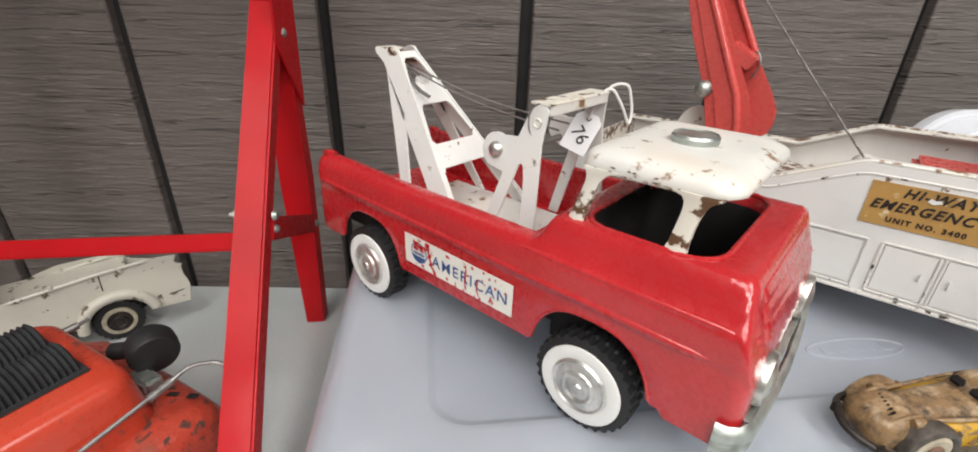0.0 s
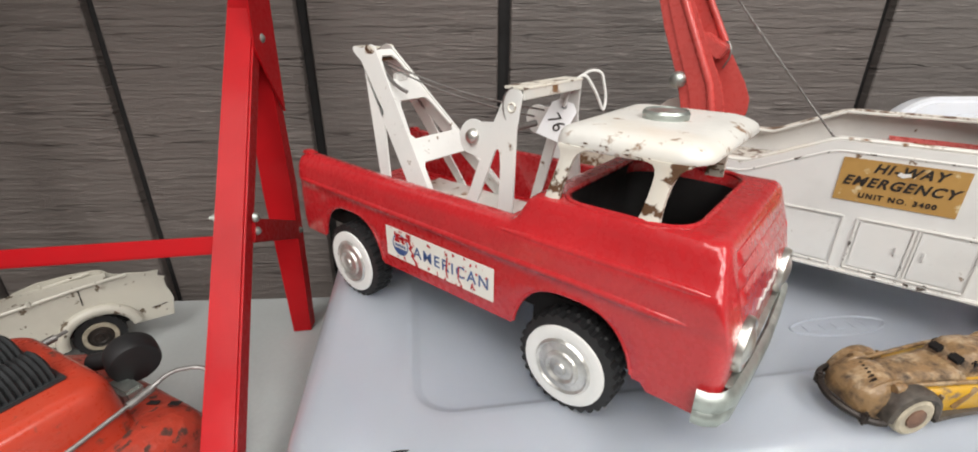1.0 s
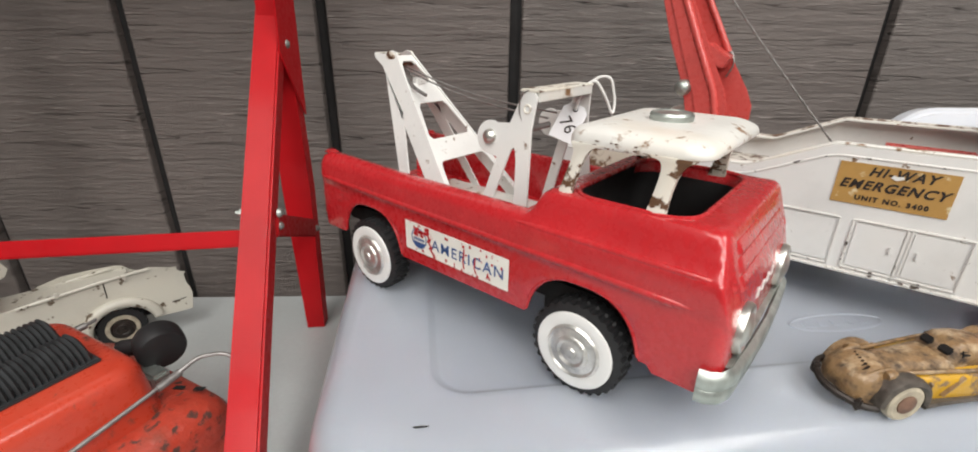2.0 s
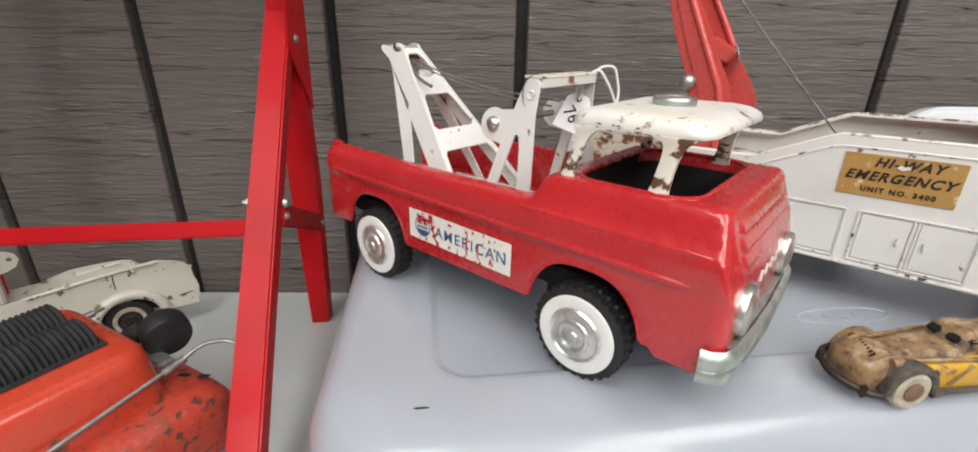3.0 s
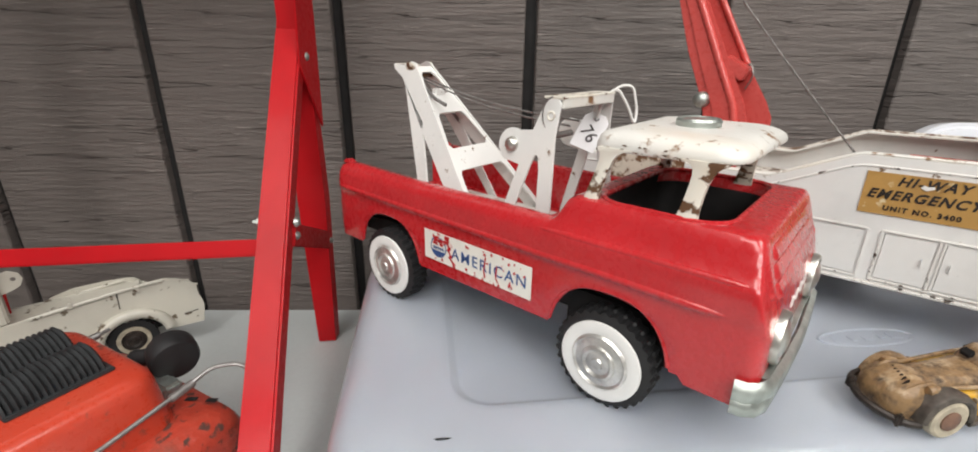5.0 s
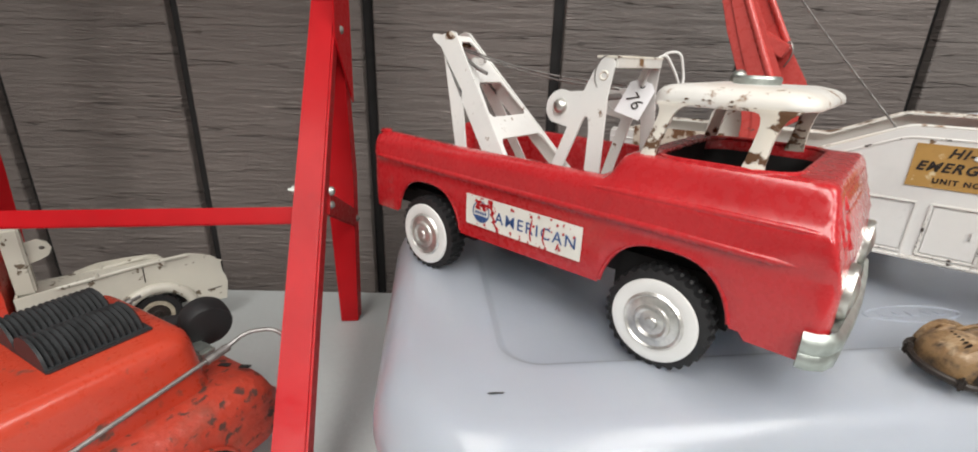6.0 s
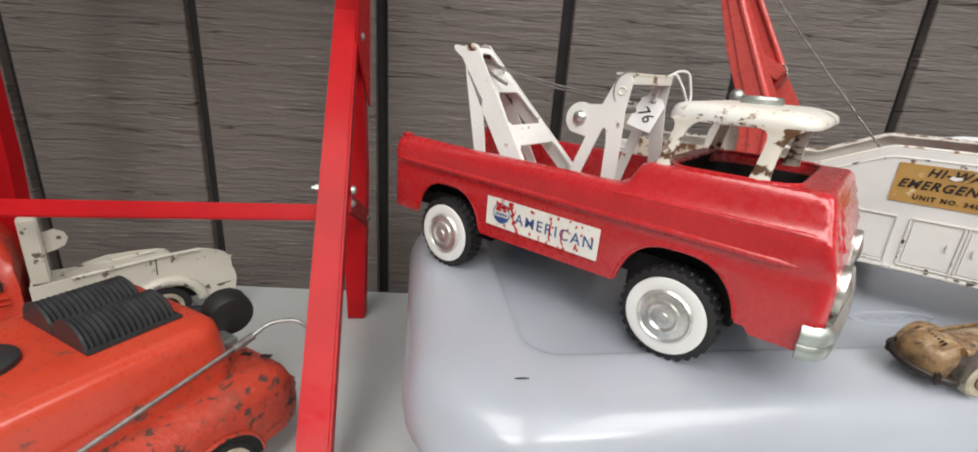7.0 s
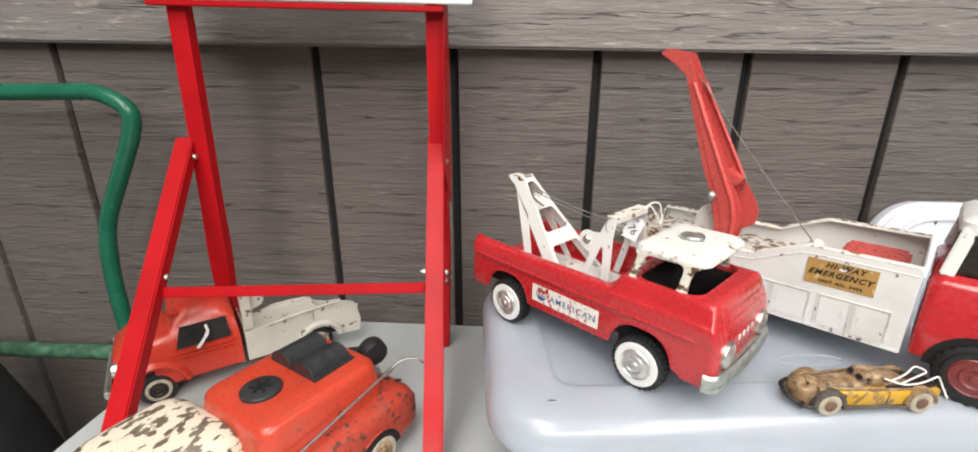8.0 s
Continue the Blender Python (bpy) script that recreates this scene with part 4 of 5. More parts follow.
sticker = part("sticker", box((0.0535, 0.0003, 0.0245), (0.0255, -0.0005, 0.0833)), STICKER, hiway, "aged gold sticker with black words")
lettering("HI-WAY", 0.0072, pose(0.0280, -0.0009, 0.0912, 90), INK, sticker, "word", 0.3, 0.00022, 1.2)
lettering("EMERGENCY", 0.0074, pose(0.0252, -0.0009, 0.0830, 90), INK, sticker, "word", 0.3, 0.00024, 1.2)
lettering("UNIT NO. 3400", 0.0040, pose(0.0268, -0.0009, 0.0752, 90), INK, sticker, "word", 0.0, 0.00016, 1.28)
part("sticker_tear", plate([(0.0235, 0.0893), (0.0262, 0.0882), (0.0295, 0.0896), (0.0288, 0.0910), (0.0265, 0.0905), (0.0245, 0.0912)], 0.0002, m=Matrix.Translation((0, -0.0012, 0))), WHITE, sticker)
part("rear_quarter", plate([(-0.170, 0.056), (-0.104, 0.062), (-0.104, 0.0885), (-0.170, 0.0870)], 0.0006, m=Matrix.Translation((0, -0.0006, 0))), RUST_PANEL, hiway, "rust blistered rear quarter panel")
# cab ahead of the box
cab_secs = []
for x, zt, ins in ((0.084, 0.098, 0.002), (0.086, 0.100, 0.0), (0.092, 0.103, 0.0), (0.160, 0.103, 0.0), (0.185, 0.100, 0.001), (0.194, 0.090, 0.006), (0.197, 0.072, 0.012)):
    d = abs(x - 0.128)
    cab_secs.append([(x, y, z) for y, z in ((ins + 0.001, 0.03), (ins, 0.045), (ins, 0.062), (ins + 0.002, 0.066), (ins + 0.003, zt - 0.008), (ins + 0.010, zt), (HWD - ins - 0.010, zt), (HWD - ins - 0.003, zt - 0.008), (HWD - ins - 0.002, 0.066), (HWD - ins, 0.062), (HWD - ins, 0.045), (HWD - ins - 0.001, 0.03))])
part("cab", loft(cab_secs), RED, hiway, "red cab body", smooth=50)
# black half discs paint the shade of the arches on the cab sides
for yy, o in ((-0.0003, 1), (HWD - 0.0012, -1)):
    part("arch_shade_plate", plate([(0.127 + 0.0335 * math.cos(a), 0.026 + 0.034 * math.sin(a)) for a in frange(0, math.pi, 16)], 0.0015, m=Matrix.Translation((0, yy, 0))), DARK, hiway)
# solid dark block fills the open cab in place of its shade
part("windscreen_opening", plate([(0.094, 0.104), (0.155, 0.104), (0.150, 0.138), (0.098, 0.138)], 0.094, m=Matrix.Translation((0, 0.014, 0))), BROWNBLACK, hiway)
part("cab_roof", loft([[(x, y, z) for x, y in ring_points(0.128, HWD / 2, 0.075 - 2 * i, 0.096 - 2 * i, 0.012)] for z, i in ((0.138, 0.002), (0.140, 0.0), (0.147, 0.001), (0.151, 0.006), (0.1525, 0.02))]), WHITE, hiway)
for px, qx in ((0.092, 0.098), (0.150, 0.156)):
    for py, qy in ((0.011, 0.016), (HWD - 0.011, HWD - 0.016)):
        part("pillar", bar((px, py, 0.102), (qx, qy, 0.143), 0.0095, 0.004, (1, 0, 0), 0.001), WHITE, hiway)
for wx in (0.127, -0.095):
    for yy, o in ((0.004, -1), (HWD - 0.004, 1)):
        wheel(hiway, wx, yy, 0.027, 0.027, 0.016, o, RUBBER, HUB_RED, 22, (0.6, 0.8))
# crane arm: an open channel of two cheeks and a web
ARM = [(-0.102, 0.068), (-0.084, 0.068), (-0.078, 0.090), (-0.067, 0.097), (-0.0645, 0.105), (-0.0648, 0.114), (-0.0700, 0.125), (-0.0872, 0.1515), (-0.141, 0.2480), (-0.157, 0.2795), (-0.184, 0.2845), (-0.191, 0.2795), (-0.173, 0.2680), (-0.158, 0.2550), (-0.150, 0.2300), (-0.127, 0.1600), (-0.112, 0.1250), (-0.104, 0.0950)]
NEAR_ARM = [(-0.102, 0.068), (-0.084, 0.068), (-0.080, 0.090), (-0.0755, 0.104), (-0.0815, 0.124), (-0.095, 0.150), (-0.145, 0.2480), (-0.158, 0.2795)] + ARM[10:]
ARM_PANEL = [(-0.0965, 0.070), (-0.0825, 0.070), (-0.0815, 0.104), (-0.0865, 0.124), (-0.099, 0.150), (-0.1465, 0.2480), (-0.1545, 0.2480), (-0.117, 0.1500), (-0.1045, 0.1200), (-0.0975, 0.0950)]
for yy in (0.0445, 0.0615):
    cheek = part("arm_cheek", plate(NEAR_ARM if yy < 0.053 else ARM, 0.0016, bev=0.0005, m=Matrix.Translation((0, yy, 0))), BOOM_RED, hiway, "faded red crane arm cheek")
    part("arm_panel", plate(ARM_PANEL, 0.0034, bev=0.0014, m=Matrix.Translation((0, yy - 0.0012, 0))), BOOM_RED, cheek)
    part("arm_bolt", lathe([(0.0062, 0.0), (0.006, -0.0015), (0.005, -0.0042), (0.0028, -0.006), (0, -0.0065)], 20, Matrix.Translation((-0.1115, yy + (0.0 if yy < 0.053 else 0.0014), 0.1255)) @ (pose(0, 0, 0) if yy < 0.053 else pose(0, 0, 0, 180))), ZINC, cheek, "domed steel bolt")
web = [(-0.104, 0.068), (-0.104, 0.095), (-0.112, 0.125), (-0.127, 0.16), (-0.150, 0.23), (-0.158, 0.255), (-0.173, 0.268)]
part("arm_web", join(*[bar((a[0] + 0.001, 0.0537, a[1]), (b[0] + 0.001, 0.0537, b[1]), 0.0175, 0.0014, (0, 1, 0), 0.0) for a, b in zip(web, web[1:])]), BOOM_RED, hiway)
part("arm_tie", box((0.020, 0.0175, 0.010), (-0.0935, 0.0537, 0.149), 0.001, m=pose(0, 0, 0, 0, 30, 0)), BOOM_RED, hiway)
part("rolled_edge", tube([(-0.0872, 0.0605, 0.1515), (-0.141, 0.0605, 0.2480)], 0.0022, 10), BOOM_RED, hiway)
part("rolled_edge", tube([(-0.0845, 0.0441, 0.072), (-0.0845, 0.0441, 0.104), (-0.0895, 0.0441, 0.124), (-0.102, 0.0441, 0.150), (-0.1480, 0.0441, 0.2480)], 0.0027, 14), BOOM_RED, hiway)
part("turret_lug", plate([(-0.118 + 0.017 * math.cos(a), 0.083 + 0.026 * math.sin(a)) for a in frange(0, 2 * math.pi * 0.95, 18)], 0.0016, m=Matrix.Translation((0, 0.071, 0))), WHITE_RUST, hiway)
cbl = [Vector((-0.148, 0.0537, 0.257)).lerp(Vector((-0.007, 0.052, 0.0935)), i / 40) - Vector((0.001, 0, 0.002)) * math.sin(math.pi * i / 40) for i in range(41)]
run_dir = (cbl[-1] - cbl[0]).normalized()
side_a = run_dir.orthogonal().normalized()
side_b = run_dir.cross(side_a)
strands = []
for start in (0.0, math.pi):
    pts = []
    for i in range(481):
        k = min(int(i / 12), 39)
        turn = start + i * math.pi / 5
        pts.append(cbl[k].lerp(cbl[k + 1], i / 12 - k) + (side_a * math.cos(turn) + side_b * math.sin(turn)) * 0.0004)
    strands.append(tube(pts, 0.00042, 5))
part("crane_cable", join(*strands), STEEL, hiway, "twisted steel cable")
part("cable_drum", tube([(-0.007, 0.03, 0.086), (-0.007, 0.07, 0.086)], 0.0075, 16), WHITE_RUST, hiway)
part("cable_loop", tube(rounded([(-0.096, 0.063, 0.152), (-0.086, 0.060, 0.154), (-0.081, 0.058, 0.144), (-0.086, 0.060, 0.134)], 0.01), 0.0006, 6), STEEL, hiway)

# ---- yellow cast car ----
ycar = thing("toy_car", pose(0.1459, -0.3625, LID_Z - 0.0003, 0, 0, 186.8) @ Matrix.Diagonal((1.0, 0.86, 1.0, 1.0)), "worn yellow and bare cast metal toy roadster with white rubber tyres", "toy car")
REAR_AXLE = -0.0755


def car_sections(rows, mat, name, label="", soft=60):
    secs = []
    for x, hw2, zb, zt, sh in rows:
        ring = [(-hw2 * 0.96, zb), (-hw2, zb + (zt - zb) * 0.3), (-hw2, zb + (zt - zb) * 0.55), (-hw2 * (sh + 0.08), zb + (zt - zb) * 0.78), (-hw2 * sh, zt - (zt - zb) * 0.08), (-hw2 * sh * 0.6, zt - (zt - zb) * 0.01), (0, zt)]
        ring += [(-y, z) for y, z in ring[-2::-1]]
        secs.append([(x, y, z) for y, z in ring])
    return part(name, bevel_all(loft(secs), 0.0003, 1, 70), mat, ycar, label, smooth=soft)


nose = car_sections([(0.0222, 0.0060, 0.0100, 0.0140, 0.8), (0.0210, 0.0100, 0.0085, 0.0168, 0.82), (0.0178, 0.0135, 0.0070, 0.0202, 0.84), (0.0125, 0.0152, 0.0065, 0.0228, 0.80), (0.0070, 0.0150, 0.0070, 0.0238, 0.66), (0.0020, 0.0130, 0.0080, 0.0232, 0.60)], CASTMETAL, "nose", "bare brown cast nose")
car_sections([(0.0045, 0.0108, 0.010, 0.0226, 0.70), (-0.010, 0.0120, 0.010, 0.0234, 0.70), (-0.030, 0.0138, 0.010, 0.0246, 0.72)], CASTMETAL, "hood")
car_sections([(-0.0040, 0.0140, 0.0065, 0.0185, 0.94), (-0.018, 0.0162, 0.0062, 0.0202, 0.95), (-0.040, 0.0176, 0.0062, 0.0212, 0.95), (-0.060, 0.0176, 0.0062, 0.0212, 0.95), (-0.078, 0.0168, 0.0068, 0.0206, 0.93), (-0.093, 0.0138, 0.0075, 0.0190, 0.88), (-0.0995, 0.0095, 0.0090, 0.0150, 0.8)], YELLOW, "body")
car_sections([(-0.048, 0.0150, 0.018, 0.0222, 0.9), (-0.064, 0.0148, 0.018, 0.0226, 0.85), (-0.082, 0.0130, 0.018, 0.0216, 0.8), (-0.0955, 0.0098, 0.016, 0.0190, 0.8)], BROWNBLACK, "rear_deck", "dark bare rear deck")
for s in (-1, 1):
    part("nose_ridge", tube(rounded([(0.0035, s * 0.0098, 0.0226), (0.0100, s * 0.0100, 0.0222), (0.0165, s * 0.0090, 0.0190), (0.0205, s * 0.0070, 0.0140)], 0.006), 0.0013, 8), CASTMETAL, nose)
for i in range(6):
    gx = 0.0165 - i * 0.0006
    part("grille_bar", bar((gx, 0.0062 - i * 0.0024, 0.0150 + i * 0.0002), (gx - 0.0072, 0.0066 - i * 0.0024, 0.0222), 0.0011, 0.0011, (0, 1, 0), 0.0003), BROWNBLACK, nose).location = (0.0030, 0.0, 0.0012)
cabin = car_sections([(-0.0270, 0.0100, 0.018, 0.0238, 0.8), (-0.0300, 0.0108, 0.018, 0.0290, 0.80), (-0.0345, 0.0114, 0.018, 0.0312, 0.78), (-0.0440, 0.0116, 0.018, 0.0308, 0.76), (-0.0550, 0.0112, 0.018, 0.0280, 0.78), (-0.0700, 0.0100, 0.018, 0.0228, 0.8)], CASTMETAL, "cabin")
# near-black boxes put the shade of the window holes into colour
for wx, ww, wz, tilt in ((-0.0348, 0.0058, 0.0262, -12), (-0.0470, 0.0080, 0.0252, 10)):
    for s in (-1, 1):
        part("side_window", box((ww, 0.0034, 0.0040), (wx, s * 0.0092, wz), 0.0009, m=pose(0, 0, 0, 0, tilt, 0)), DARK, cabin)
for yy in (-0.0050, 0.0050):
    part("windscreen", box((0.0036, 0.0066, 0.0040), (-0.0296, yy, 0.0268), 0.0008, m=pose(0, 0, 0, 0, -38, 0)), DARK, cabin)
for s in (-1, 1):
    part("belt_moulding", tube(rounded([(0.0060, s * 0.0104, 0.0206), (-0.012, s * 0.0128, 0.0212), (-0.040, s * 0.0164, 0.0216), (-0.075, s * 0.0160, 0.0212)], 0.01), 0.0010, 8), CASTMETAL, ycar)
    for fx, r, mat, a1, tag_ in ((0.0, 0.0118, GUARD if s > 0 else CASTMETAL, 186, "worn front mudguard"), (REAR_AXLE, 0.0116, CASTMETAL, 178, "bare brown rear mudguard")):
        arc = [[(fx + (r + dr) * math.cos(a), s * yy, 0.0085 + (r + dr) * math.sin(a)) for dr, yy in ((-0.0006, 0.0120), (0.0022, 0.0125), (0.0026, 0.0170), (0.0018, 0.0198), (0.0, 0.0208), (-0.0014, 0.0196))] for a in frange(radians(2), radians(a1), 18)]
        part("mudguard", loft(arc), mat, ycar, tag_)
    part("running_board", loft([[(x, s * y, z) for y, z in ((0.0120, 0.0050), (0.0120, 0.0072), (w, 0.0074), (w + 0.0008, 0.0062), (w, 0.0050))] for x, w in ((-0.0115, 0.0200), (-0.022, 0.0190), (-0.050, 0.0186), (-0.0640, 0.0194))]), GUARD, ycar)
    for xa, za, xb, zb in ((-0.0215, 0.0098, -0.0300, 0.0196), (-0.0480, 0.0085, -0.0480, 0.0196), (-0.0125, 0.0125, -0.0125, 0.0185)):
        part("door_line", bar((xa, s * 0.0172, za), (xb, s * 0.0175, zb), 0.0010, 0.0022, (1, 0, 0), 0.0002), CASTMETAL, ycar)
    part("headlight", lathe([(0.0, 0.0042), (0.0026, 0.0030), (0.0034, 0.0), (0.0028, -0.0024), (0, -0.0030)], 14, Matrix.Translation((0.0055, s * 0.0120, 0.0202)) @ pose(0, 0, 0, 0, 0, 90)), CASTMETAL, ycar)
    part("horn_boss", box((0.0060, 0.0040, 0.0050), (-0.0015, s * 0.0140, 0.0160), 0.0014), CASTMETAL, ycar)
    for fx in (0.0, REAR_AXLE):
        w = part("wheel", lathe([(0.0042, -0.0028), (0.0080, -0.0034), (0.0092, -0.0026), (0.0096, -0.0010), (0.0096, 0.0010), (0.0092, 0.0026), (0.0080, 0.0034), (0.0042, 0.0028)], 28, Matrix.Translation((fx, s * 0.0172, 0.0096)), True), OLDRUBBER, ycar)
        part("hub", lathe([(0.0048, 0.0028), (0.0048, 0.0036), (0.0030, 0.0040), (0.0012, 0.0052), (0, 0.0053)], 16, Matrix.Translation((fx, s * 0.0172, 0.0096)) @ (pose(0, 0, 0) if s > 0 else pose(0, 0, 0, 180))), HUB_RUST, w)
part("bumper", tube(rounded([(0.0125, 0.0185, 0.0075), (0.0190, 0.0165, 0.0080), (0.0250, 0.0080, 0.0095), (0.0268, 0.0, 0.0105), (0.0250, -0.0080, 0.0115), (0.0190, -0.0165, 0.0120), (0.0125, -0.0185, 0.0120)], 0.008), 0.0017, 8), BROWNBLACK, ycar)
for px, py, pz in ((0.0240, -0.0105, 0.0128), (0.0205, 0.0150, 0.0088)):
    part("bumper_stud", box((0.0040, 0.0032, 0.0062), (px, py, pz), 0.0010, m=pose(0, 0, 0, 0, 0, 30 if py > 0 else -30)), BROWNBLACK, ycar)
for k, pts in enumerate(([(-0.045, 0.012, 0.0290), (-0.056, 0.019, 0.0270), (-0.075, 0.015, 0.0255), (-0.092, 0.010, 0.0290), (-0.101, 0.004, 0.0200), (-0.104, 0.012, 0.0080)], [(-0.050, 0.013, 0.0272), (-0.066, 0.008, 0.0300), (-0.082, -0.004, 0.0310), (-0.096, -0.004, 0.0240), (-0.080, 0.006, 0.0275), (-0.058, 0.015, 0.0262)])):
    part("tag_string", tube(rounded(pts, 0.01), 0.0008, 6), STRING, ycar)

# ---- red folding stand ----
stand = thing("folding_stand", pose(0, 0, TABLE_Z - 0.0), "bright red painted wooden folding stand straddling the toys", "display stand")


def sx(v):
    return (v[0], v[1], v[2] - TABLE_Z)


for foot, top, rear0, rear1, s in (((-0.1785, -0.365, TABLE_Z + 0.007), (-0.2125, -0.104, 1.056), (-0.2105, -0.1100, TABLE_Z + 0.001), (-0.2060, -0.1150, 1.262), 1), ((-0.488, -0.397, TABLE_Z + 0.007), (-0.521, -0.142, 1.054), (-0.514, -0.138, TABLE_Z + 0.001), (-0.497, -0.143, 1.262), -1)):
    a, b = Vector(sx(foot)), Vector(sx(top))
    leg = part("front_leg", bar(a, b, 0.0198 if s > 0 else 0.0215, 0.017, (1, 0.12, 0), 0.0015), STAND_RED, stand)
    secs = []
    for f, w in ((0.0, 0.0165), (0.3, 0.0245), (0.45, 0.0215), (1.0, 0.0205)):
        p = Vector(sx(rear0)).lerp(Vector(sx(rear1)), f)
        secs.append([(p.x + dx, p.y + dy, p.z) for dx, dy in ((-w / 2, -0.0075), (w / 2, -0.0055), (w / 2, 0.0085), (-w / 2, 0.0065))])
    part("post", bevel_all(loft(secs), 0.0012, 2, 50), STAND_RED, stand)
    for t in ((0.545,) if s > 0 else (0.94, 0.545)):
        c = a.lerp(b, t)
        part("bolt", lathe([(0.0034, 0.0), (0.0034, -0.0012), (0.0022, -0.0028), (0, -0.0032)], 16, Matrix.Translation((c.x + 0.0122, c.y + 0.002, c.z)) @ pose(0, 0, 0, 0, 0, 90)), ZINC, leg)
        part("nut", lathe([(0.0034, 0.0), (0.0034, -0.003), (0.0015, -0.003), (0.0015, -0.006), (0, -0.006)], 6, Matrix.Translation((c.x - 0.0110, c.y + 0.002, c.z)) @ pose(0, 0, 0, 0, 0, -90)), ZINC, leg)
    gx = (rear0[0] + rear1[0]) / 2
    if s > 0:
        rows = [[(x + o, y, z - TABLE_Z) for x, y, z in ((-0.1985, -0.1400, 1.0240), (-0.1955, -0.1220, 1.2620), (-0.1955, -0.1000, 1.2620), (-0.1955, -0.1030, 1.0580), (-0.1960, -0.1065, 0.9715))] for o in (0.0, 0.0016)]
        part("side_plate", loft(rows), STAND_RED, stand)
        part("bolt", lathe([(0.0036, 0.0), (0.0036, -0.0012), (0.0024, -0.0026), (0, -0.0032)], 16, Matrix.Translation(sx((-0.1970, -0.126, 1.0300))) @ pose(0, 0, 0, 0, 0, 90)), ZINC, stand)
part("brace", bar(sx((-0.1865, -0.224, 0.9125)), sx((-0.1995, -0.108, 0.862)), 0.003, 0.0165, (1, 0, 0), 0.001), STAND_RED, stand)
part("brace_bolt", lathe([(0.003, 0.0), (0.003, -0.001), (0.0018, -0.0024), (0, -0.0028)], 14, Matrix.Translation(sx((-0.1855, -0.220, 0.9105))) @ pose(0, 0, 0, 0, 0, 90)), ZINC, stand)
part("brace_bolt", lathe([(0.003, 0.0), (0.003, -0.001), (0.0018, -0.0024), (0, -0.0028)], 14, Matrix.Translation(sx((-0.1975, -0.112, 0.8635))) @ pose(0, 0, 0, 0, 0, 90)), ZINC, stand)
part("crossbar", bar(sx((-0.500, -0.262, 0.9035)), sx((-0.207, -0.229, 0.9048)), 0.0118, 0.0075, (0, 0.35, 0.93), 0.001), STAND_RED, stand)
part("top_bar", bar(sx((-0.525, -0.158, 1.2105)), sx((-0.194, -0.134, 1.2035)), 0.0062, 0.008, (0, 0, 1), 0.001), STAND_RED, stand)
sign = thing("sign_board", pose(-0.356, -0.146, 1.2118, 0, 1.1, 4.1), "blank white sign board resting on the red stand", "sign")
part("board", box((0.39, 0.005, 0.16), (0, 0, 0.08), 0.001), SIGNWHITE, sign)

# ---- orange wheeled toy ----
oran = thing("toy_compressor", pose(-0.306, -0.413, TABLE_Z, 0, 0, 61.0), "chipped orange-red steel toy compressor with black ribbed vents, on the table", "toy vehicle")
secs = []
for x, zt, ins in ((-0.034, 0.040, 0.014), (-0.031, 0.052, 0.007), (-0.024, 0.061, 0.002), (0.02, 0.067, 0.0), (0.075, 0.068, 0.0), (0.090, 0.068, 0.0), (0.125, 0.068, 0.0), (0.145, 0.066, 0.001), (0.157, 0.060, 0.005), (0.164, 0.050, 0.012), (0.167, 0.038, 0.02)):
    half = [(0.0775 - ins, 0.022), (0.0785 - ins, 0.034), (0.077 - ins, 0.0375), (0.0785 - ins, 0.041), (0.077 - ins, 0.0445), (0.078 - ins, 0.049), (0.075 - ins, zt - 0.006), (0.068 - ins, zt - 0.001), (0.058 - ins, zt), (0.0, zt)]
    if zt < 0.058:
        half = [(y, min(z, zt - 0.001 * (9 - i))) for i, (y, z) in enumerate(half)]
    secs.append([(x, 0.0525 - y, z) for y, z in half] + [(x, 0.0525 + y, z) for y, z in half[-2::-1]])
part("fender_body", loft(secs), ORANGE_RUST, oran, "rusty lower body", smooth=55)
for cx in (0.098, 0.005):
    for yy in (-0.0268, 0.1303):
        # black plate on the body side paints shade into the wheel arch
        part("arch_shade", plate([(cx + 0.028 * math.cos(a), 0.020 + 0.026 * math.sin(a)) for a in frange(0, math.pi, 16)], 0.0015, m=Matrix.Translation((0, yy, 0))), DARK, oran)
        part("arch_lip", tube([(cx + 0.0285 * math.cos(a), yy + 0.0007, 0.020 + 0.0265 * math.sin(a)) for a in frange(0, math.pi, 16)], 0.0013, 6), ORANGE_RUST, oran)
    wheel(oran, cx, -0.0225, 0.0215, 0.0215, 0.012, -1, OLDRUBBER, CASTMETAL, 24, (0.6, 0.86))
    wheel(oran, cx, 0.1275, 0.0215, 0.0215, 0.012, 1, OLDRUBBER, CASTMETAL, 24, (0.6, 0.86))


def hood_ring(z, inset, r):
    return [(x, y, z) for x, y in ring_points(0.0645, 0.0525, 0.133 - 2 * inset, 0.109 - 2 * inset, r, 6)]


